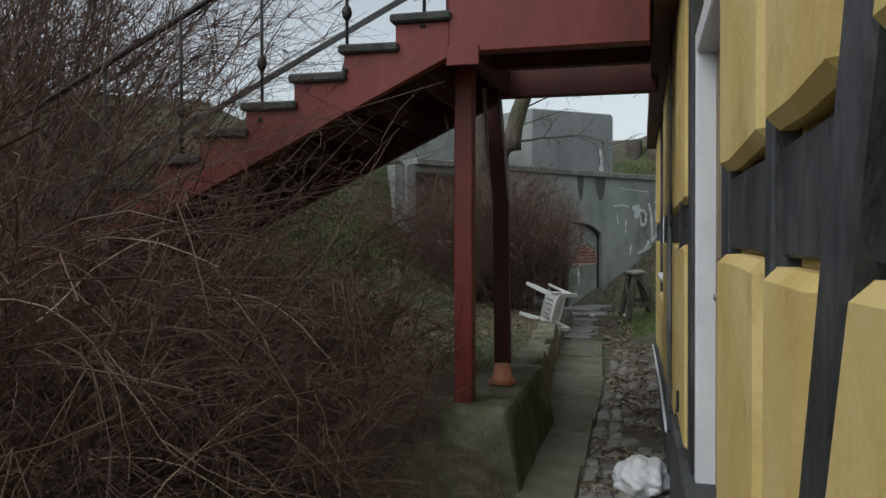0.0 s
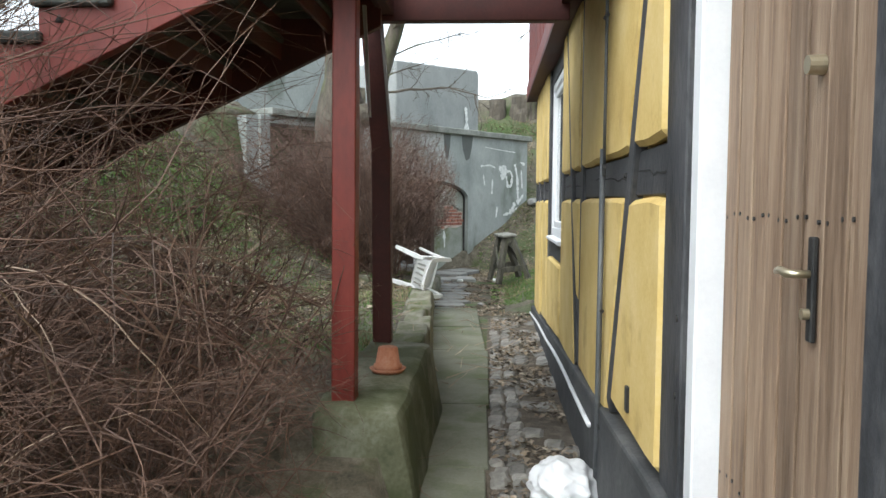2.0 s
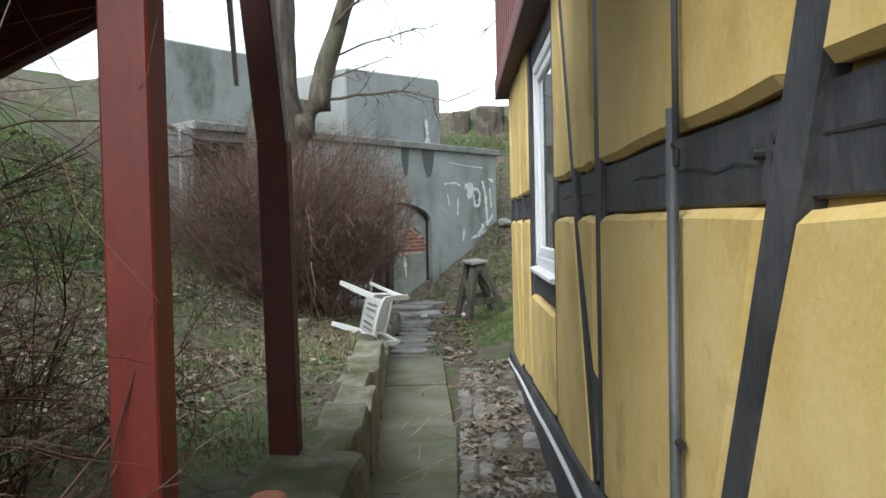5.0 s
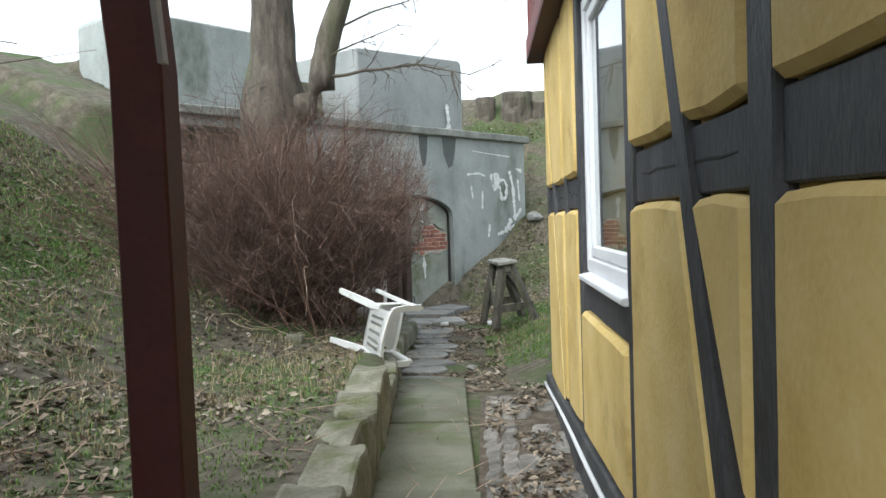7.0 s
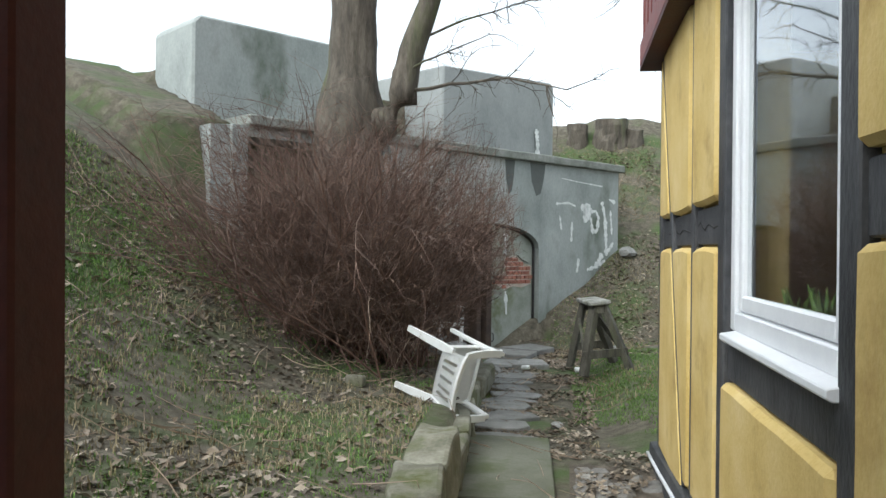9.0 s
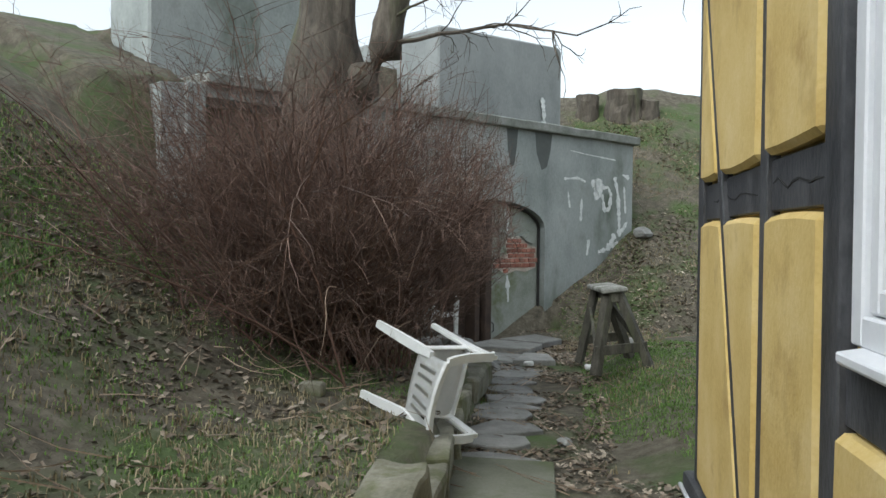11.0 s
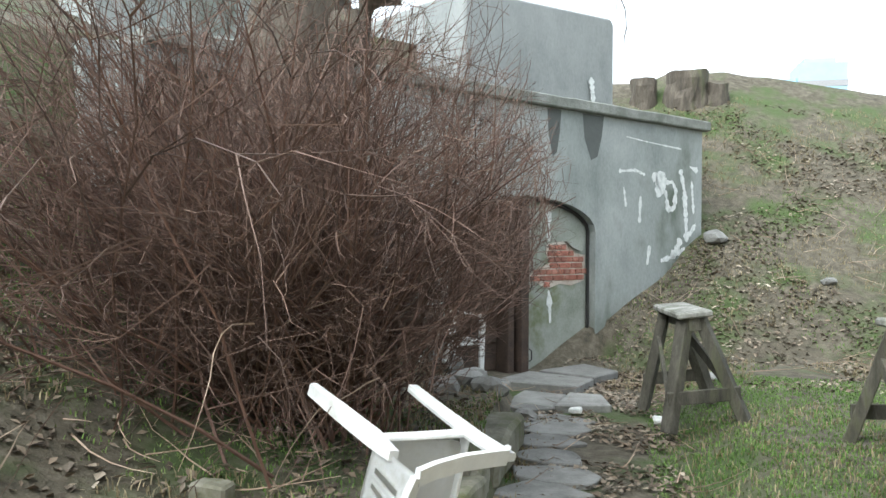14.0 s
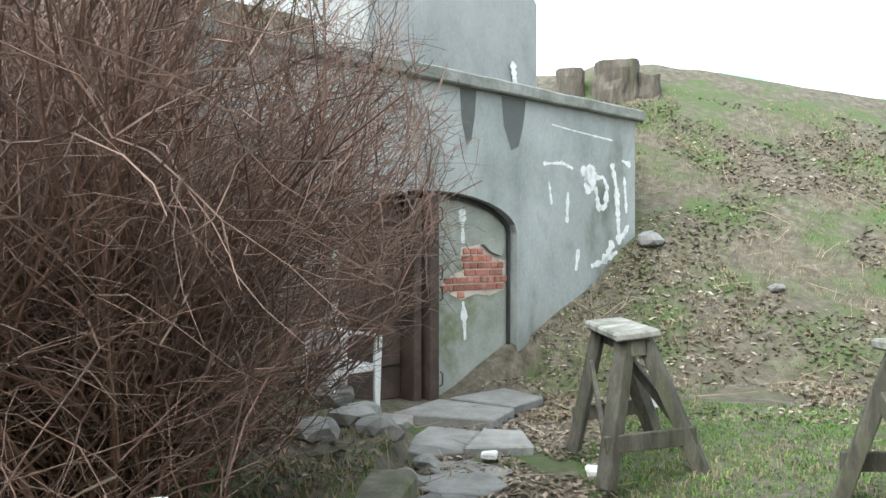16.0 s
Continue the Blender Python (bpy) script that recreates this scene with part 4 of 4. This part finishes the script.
for x, y, r, h in ((0.45, 25.2, 0.26, 0.6), (1.2, 25.0, 0.36, 0.65), (1.75, 24.9, 0.2, 0.4)):
    g = ground(x, y)
    s = lathe([(r * 1.25, -0.3), (r * 1.05, 0.1), (r, h * 0.7), (r * 0.5, h * 0.75)], (x, y, g), 14)
    tagged(part("tree_stump", rough_up(s, 3, 0.09, 1), BARK), "sawn brown tree stump on the bank", "stump", "stumps")
tower = empty("office_tower", "distant glass tower, its pale blue carrying the haze", "building", (42, 204, 0))
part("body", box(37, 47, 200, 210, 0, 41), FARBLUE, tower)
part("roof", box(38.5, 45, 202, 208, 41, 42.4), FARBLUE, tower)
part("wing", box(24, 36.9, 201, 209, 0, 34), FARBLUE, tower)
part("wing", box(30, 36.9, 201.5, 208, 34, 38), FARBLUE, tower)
for k in range(8):
    part("storey_band", box(36.9, 47.1, 199.9, 200.0, 5 + k * 4.4, 6.4 + k * 4.4), ALU, tower)


# ---- twigs ----
def ribbons(name, lines, mat, parent=None, label="", sides=3):
    """Tapering twigs: each line is points (n, 3) and radii (n)."""
    vs, fs, base = [], [], 0
    ang = np.arange(sides) * math.tau / sides
    for pts, rad in lines:
        n = len(pts)
        d = np.gradient(pts, axis=0)
        d /= np.linalg.norm(d, axis=1, keepdims=True) + 1e-9
        ref = np.where(np.abs(d[:, 2:3]) < 0.9, np.array([[0, 0, 1.0]]), np.array([[1.0, 0, 0]]))
        u = np.cross(d, ref)
        u /= np.linalg.norm(u, axis=1, keepdims=True) + 1e-9
        v = np.cross(d, u)
        ring = pts[:, None, :] + rad[:, None, None] * (u[:, None, :] * np.cos(ang)[None, :, None] + v[:, None, :] * np.sin(ang)[None, :, None])
        vs.append(ring.reshape(-1, 3))
        for i in range(n - 1):
            for k in range(sides):
                a, b = base + i * sides + k, base + i * sides + (k + 1) % sides
                fs.append((a, b, b + sides, a + sides))
        base += n * sides
    return tagged(quick(name, np.concatenate(vs).tolist(), fs, mat, parent, label), kind="stuff")


rng = np.random.default_rng(7)


def twig(start, way, length, r0, n=7, droop=0.0, wander=0.12):
    """One bent shoot."""
    pts, d = [np.array(start, float)], np.array(way, float)
    d /= np.linalg.norm(d)
    for _ in range(n - 1):
        d = d + rng.normal(0, wander, 3)
        d[2] -= droop
        d /= np.linalg.norm(d)
        pts.append(pts[-1] + d * length / (n - 1))
    return np.array(pts), np.linspace(r0, r0 * 0.3, n)


def shrub(base, stems, spread, height, side, sub, subsub, r0, droop=0.06, lean=(0, 0)):
    """Stems rising from a clump, each with side shoots and fine twigs; gives the three sets of lines."""
    a, b, c = [], [], []
    for _ in range(stems):
        ph, q = rng.uniform(0, math.tau), rng.uniform(0, 1) ** 0.6
        way = (math.cos(ph) * spread * q + lean[0], math.sin(ph) * spread * q + lean[1], 1.0)
        ln = height * rng.uniform(0.75, 1.12) * (1 + 0.25 * q)
        s = twig((base[0] + rng.normal(0, side), base[1] + rng.normal(0, side), base[2] - 0.05), way, ln, r0 * rng.uniform(0.6, 1.2), 8, droop * q, 0.10)
        a.append(s)
        for _ in range(sub):
            i = rng.integers(1, 7)
            dd = s[0][i] - s[0][i - 1]
            dd = dd / np.linalg.norm(dd) + rng.normal(0, 0.45, 3)
            t = twig(s[0][i], dd, ln * rng.uniform(0.25, 0.5), r0 * 0.42, 6, droop * 0.5, 0.16)
            b.append(t)
            for _ in range(subsub):
                j = rng.integers(1, 6)
                ee = t[0][j] - t[0][j - 1]
                ee = ee / np.linalg.norm(ee) + rng.normal(0, 0.5, 3)
                c.append(twig(t[0][j], ee, ln * rng.uniform(0.08, 0.24), r0 * 0.24, 4, 0.02, 0.2))
    return a, b, c


bush = empty("bush", "large bare reddish-brown bush beside the path", "bush", (-1.75, 13.6, 0.4))
a, b, c = shrub((-1.72, 13.7, 0.42), 190, 0.82, 2.05, 0.28, 9, 6, 0.0095)
a2, b2, c2 = shrub((-1.85, 13.75, 0.5), 110, 1.5, 1.75, 0.35, 9, 6, 0.009, -0.04)
a3, b3, c3 = shrub((-2.1, 13.5, 0.5), 90, 0.9, 2.35, 0.5, 9, 6, 0.009)
a, b, c = a + a2 + a3, b + b2 + b3, c + c2 + c3


def inside(ls):
    """Only the shoots within the bush's own rounded outline."""
    out = []
    for s in ls:
        x, z = s[0][:, 0], s[0][:, 2]
        if z.max() < 2.9 and x.max() < -0.22 - 0.35 * max(0, z.max() - 2.0) and np.all(x < -0.22 - 0.9 * np.maximum(0, 1.3 - z)):
            out.append(s)
    return out



a, b, c = inside(a), inside(b), inside(c)
ribbons("woody_base", a, TWIG, bush, sides=4)
ribbons("crown", b, TWIGRED, bush)
ribbons("fine_crown", c, TWIGRED, bush)
arcs = []
for _ in range(36):
    ph = rng.uniform(0, math.tau)
    arcs.append(twig((-1.75 + rng.normal(0, 0.5), 13.5 + rng.normal(0, 0.5), rng.uniform(0.6, 1.4)), (math.cos(ph), math.sin(ph) - 0.5, 0.5), rng.uniform(0.5, 1.0), 0.0045, 9, 0.2, 0.12))
ribbons("dead_growth", inside(arcs), STALK, bush, "pale drooping dead stalks")

# thicket sprawling down the bank beside the stair
thicket = empty("thicket", "dense tangle of thin bare brown twigs", "bush", (-2.2, 3.5, 0.3))
a, b, c = [], [], []
for bx, by, n, h in ((-1.75, 4.0, 26, 1.7), (-2.4, 3.2, 34, 1.9), (-1.7, 2.9, 30, 1.45), (-3.2, 4.2, 34, 2.4), (-3.0, 2.2, 30, 2.0), (-2.0, 1.9, 24, 1.2), (-4.3, 3.4, 30, 2.7), (-2.5, 5.2, 26, 1.5), (-4.6, 5.4, 26, 2.6), (-1.3, 4.7, 26, 1.0), (-1.15, 3.6, 26, 0.95), (-1.6, 5.9, 24, 1.0), (-2.0, 4.6, 24, 1.5), (-2.7, 3.6, 40, 2.7), (-3.4, 3.0, 36, 3.0), (-1.5, 3.3, 30, 1.3), (-1.9, 2.4, 30, 1.3)):
    aa, bb, cc = shrub((bx, by, ground(bx, by)), n, 0.95, h, 0.28, 9, 5, 0.008, 0.15, (0.28, -0.05))
    a, b, c = a + aa, b + bb, c + cc
keep = lambda ls: [s for s in ls if s[0][:, 0].max() < -0.30 - 0.12 * max(0, s[0][:, 1].max() - 5.0) or s[0][:, 2].max() < 0.4]
ribbons("woody_base", keep(a), THICKET, thicket, sides=4)
ribbons("crown", keep(b), THICKET, thicket)
ribbons("fine_crown", keep(c), THICKET, thicket)
arcs = []
for _ in range(60):
    arcs.append(twig((rng.uniform(-2.6, -1.0), rng.uniform(1.6, 4.4), rng.uniform(0.3, 1.5)), (rng.normal(0.3, 0.9), rng.normal(-0.2, 0.5), rng.uniform(0.1, 0.7)), rng.uniform(0.7, 1.5), 0.004, 10, 0.13, 0.14))
ribbons("dead_growth", keep(arcs), STALK, thicket, "pale dead stalks")
thorn = empty("thorn_tree", "bare grey thorny shrub tree behind the thicket", "tree", (-6.3, 7.5, 1.2))
a, b, c = shrub((-5.9, 7.2, ground(-5.9, 7.2)), 46, 0.75, 3.6, 0.4, 11, 9, 0.02, 0.03)
ribbons("woody_base", a, BARK, thorn, sides=5)
ribbons("crown", b, BARK, thorn)
ribbons("fine_crown", c, TWIG, thorn)

# ---- tree before the bunker ----
tree = empty("tree", "bare old tree with a forked mossy trunk", "tree", (-2.5, 15.4, 0.6))
tr = tube([(-2.52, 15.4, 0.3), (-2.5, 15.4, 1.2), (-2.52, 15.4, 2.4), (-2.46, 15.4, 3.1), (-2.44, 15.4, 3.8), (-2.42, 15.42, 4.8), (-2.5, 15.5, 6.2), (-2.35, 15.6, 8.0)], [0.52, 0.46, 0.45, 0.44, 0.31, 0.29, 0.24, 0.14], 16)
bmesh.ops.subdivide_edges(tr, edges=tr.edges[:], cuts=2, use_grid_fill=True)
part("trunk", rough_up(tr, 3.5, 0.05), BARK, tree, smooth=True)
lm = tube([(-2.3, 15.38, 2.95), (-2.0, 15.35, 3.15), (-1.78, 15.33, 3.4), (-1.73, 15.33, 3.8), (-1.57, 15.35, 4.3), (-1.32, 15.3, 5.0), (-1.0, 15.2, 6.2), (-0.6, 15.0, 7.4)], [0.24, 0.22, 0.19, 0.155, 0.14, 0.12, 0.09, 0.05], 12)
bmesh.ops.subdivide_edges(lm, edges=lm.edges[:], cuts=2, use_grid_fill=True)
part("limb", rough_up(lm, 4, 0.03), BARK, tree, smooth=True)
lines, fine = [], []
BR = [((-1.7, 15.3, 3.5), (0.9, -0.1, 0.15), 2.2, 0.026, 0.05), ((-1.7, 15.3, 4.0), (0.75, 0.1, 0.55), 1.5, 0.02, 0.05), ((-1.6, 15.3, 4.5), (0.7, -0.3, 0.9), 2.2, 0.022, 0.12), ((-1.2, 15.2, 5.8), (0.9, -0.5, 0.2), 3.2, 0.035, 0.10),
      ((-1.4, 15.3, 5.2), (0.8, -0.7, 0.25), 3.0, 0.03, 0.10), ((-2.4, 15.4, 5.6), (-0.7, -0.3, 0.8), 2.5, 0.05, 0.03), ((-0.9, 15.2, 6.4), (1.0, -0.2, 0.1), 3.0, 0.03, 0.10), ((-2.45, 15.5, 7.0), (0.4, -0.6, 1), 2.4, 0.04, 0.03), ((-1.75, 15.3, 3.7), (0.55, -0.35, 0.35), 1.3, 0.016, 0.05)]
for s, w, ln, r, dr in BR:
    t = twig(s, w, ln, r, 9, dr, 0.10)
    lines.append(t)
    for _ in range(13):
        i = rng.integers(2, 9)
        dd = t[0][i] - t[0][i - 1]
        dd = dd / np.linalg.norm(dd) + rng.normal(0, 0.6, 3)
        q = twig(t[0][i], dd, ln * rng.uniform(0.12, 0.34), r * 0.35, 6, 0.05, 0.25)
        fine.append(q)
        for _ in range(3):
            j = rng.integers(1, 6)
            fine.append(twig(q[0][j], q[0][j] - q[0][j - 1] + rng.normal(0, 0.06, 3), ln * rng.uniform(0.05, 0.13), r * 0.2, 4, 0.03, 0.3))
ribbons("crown", lines, BARK, tree, sides=6)
ribbons("fine_crown", fine, BARK, tree)
weeds = [twig((rng.uniform(-10, -7), rng.uniform(16, 21), 0), (rng.normal(0, 0.15), 0, 1), rng.uniform(0.3, 0.7), 0.008, 5, 0, 0.1) for _ in range(14)]
weeds = [(p + np.array([0, 0, ground(p[0][0], p[0][1])]), r) for p, r in weeds]
tagged(ribbons("dry_weeds", weeds, TWIG), "thin dry weed stalks on the crest", "weeds", kind="stuff")

# ---- fallen leaves, grass and sticks ----


def scatter(count, place):
    out = []
    while len(out) < count:
        p = place()
        if p is not None:
            out.append(p)
    return out


def clear(x, y):
    k = kerb_x(y)
    p = Vector((x, y, 0)) - WALL_A
    if p.dot(WALL_N) < 0.03 and p.dot(WALL_D) < 0.1:
        return False
    if x > 0.80 and y < 12.0:
        return False
    if -1.05 < x < 0 and 4.1 < y < 6.45:
        return False
    return not (k - 0.3 < x < k + 0.02 and y < 14)


def leaf_quads(places, s0, s1):
    vs, fs = [], []
    for x, y, z in places:
        s, a = rng.uniform(s0, s1), rng.uniform(0, math.tau)
        t1, t2 = rng.uniform(-0.5, 0.5), rng.uniform(-0.5, 0.5)
        u = np.array([math.cos(a), math.sin(a), t1]) * s
        v = np.array([-math.sin(a), math.cos(a), t2]) * s * rng.uniform(0.35, 0.6)
        c = np.array([x, y, z + s * 0.35])
        n = len(vs)
        vs += [c - u, c - v * 0.9, c + u, c + v + np.array([0, 0, s * 0.3])]
        fs.append((n, n + 1, n + 2, n + 3))
    return [tuple(v) for v in vs], fs


def anywhere(x0, x1, y0, y1, power=1.0, thresh=-9.0, off=0.0):
    def f():
        x, y = rng.uniform(x0, x1), y0 + (y1 - y0) * rng.uniform(0, 1) ** power
        if not clear(x, y) or noise.noise(Vector((x * 0.8 + off, y * 0.8, off))) < thresh:
            return None
        return x, y, ground(x, y)
    return f


def path_side():
    x, y = rng.uniform(0.3, 0.82), rng.uniform(1, 12)
    return None if noise.noise(Vector((x * 2, y * 1.5, 9))) < 0.02 else (x, y, 0.03)


def flag_side():
    x, y = rng.uniform(-0.75, 0.5), rng.uniform(11.8, 18.6)
    return None if noise.noise(Vector((x * 2, y * 1.5, 5))) < -0.15 else (x, y, ground(x, y) + 0.01)


litter = scatter(2600, path_side) + scatter(5200, flag_side) + scatter(6500, anywhere(-5.5, -0.5, 6.5, 15.5, 1, -0.1, 3)) + scatter(9000, anywhere(-0.2, 6.5, 17, 24.5, 1.1, -0.12, 6)) + scatter(3000, anywhere(-3, -0.2, 1, 6.5)) + scatter(2200, anywhere(-0.6, 1.3, 18.2, 21.6)) + scatter(2500, anywhere(-6, -2, 8, 16, 1, -0.2, 1))
vs, fs = leaf_quads(litter, 0.013, 0.034)
big, bf = leaf_quads(scatter(5000, anywhere(-0.2, 7, 17.5, 24.8, 1.0, -0.05, 6)) + scatter(2500, anywhere(-6, -0.6, 7, 16, 1, 0.0, 2)), 0.022, 0.048)
fs += [tuple(k + len(vs) for k in f) for f in bf]
vs += big
tagged(quick("fallen_leaves", vs, fs, LEAF), "brown and grey fallen leaves", "leaves", kind="stuff")


def blades(name, places, h0, h1, mat, label):
    vs, fs = [], []
    for x, y, z in places:
        for _ in range(3):
            a, h, b = rng.uniform(0, math.tau), rng.uniform(h0, h1), rng.uniform(0.2, 1.0)
            w = np.array([-math.sin(a), math.cos(a), 0]) * 0.004
            c = np.array([x + rng.normal(0, 0.02), y + rng.normal(0, 0.02), z - 0.01])
            mid = c + np.array([math.cos(a) * h * 0.25 * b, math.sin(a) * h * 0.25 * b, h * 0.6])
            tip = c + np.array([math.cos(a) * h * 0.8 * b, math.sin(a) * h * 0.8 * b, h * (1.0 - 0.35 * b)])
            n = len(vs)
            vs += [c - w, c + w, mid + w * 0.8, mid - w * 0.8, tip]
            fs += [(n, n + 1, n + 2, n + 3), (n + 3, n + 2, n + 4)]
    tagged(quick(name, [tuple(v) for v in vs], fs, mat), label, "grass", kind="stuff")


lawn = scatter(15000, anywhere(0.3, 3.8, 11.8, 18.2, 0.9, -0.25, 2)) + scatter(14000, anywhere(-8, -0.6, 6.6, 16.5, 1, -0.1, 8)) + scatter(5500, anywhere(-0.2, 8, 18, 24.5, 1, 0.12, 4)) + scatter(9000, anywhere(-10, -2.6, 8, 19, 1, -0.25, 8)) + scatter(17000, anywhere(-11, -3.2, 9, 21, 1, -0.6, 8))
blades("grass", lawn, 0.015, 0.048, GRASS, "short patchy green grass")
dry = scatter(6000, anywhere(-5, -0.5, 6.6, 16, 1, -0.1, 5)) + scatter(6500, anywhere(-0.2, 8, 17.5, 25, 1, -0.1, 7)) + scatter(1200, anywhere(0.4, 3.5, 12, 18, 1, 0.05, 9))
blades("dry_grass", dry, 0.025, 0.085, DRYGRASS, "withered straw-coloured grass")
sticks = []
for x, y, z in scatter(420, anywhere(-5, 0.6, 6.6, 18, 1)) + scatter(260, anywhere(0.2, 6, 17.5, 24)):
    an = rng.uniform(0, math.tau)
    s = twig((x, y, z + 0.03), (math.cos(an), math.sin(an), 0.08), rng.uniform(0.12, 0.55), 0.005, 5, 0.02, 0.12)
    s[0][:, 2] = [ground(p[0], p[1]) + 0.02 + 0.02 * k for k, p in enumerate(s[0])]
    sticks.append(s)
tagged(ribbons("fallen_sticks", sticks, STALK), "dead sticks and stems lying about", "sticks", kind="stuff")
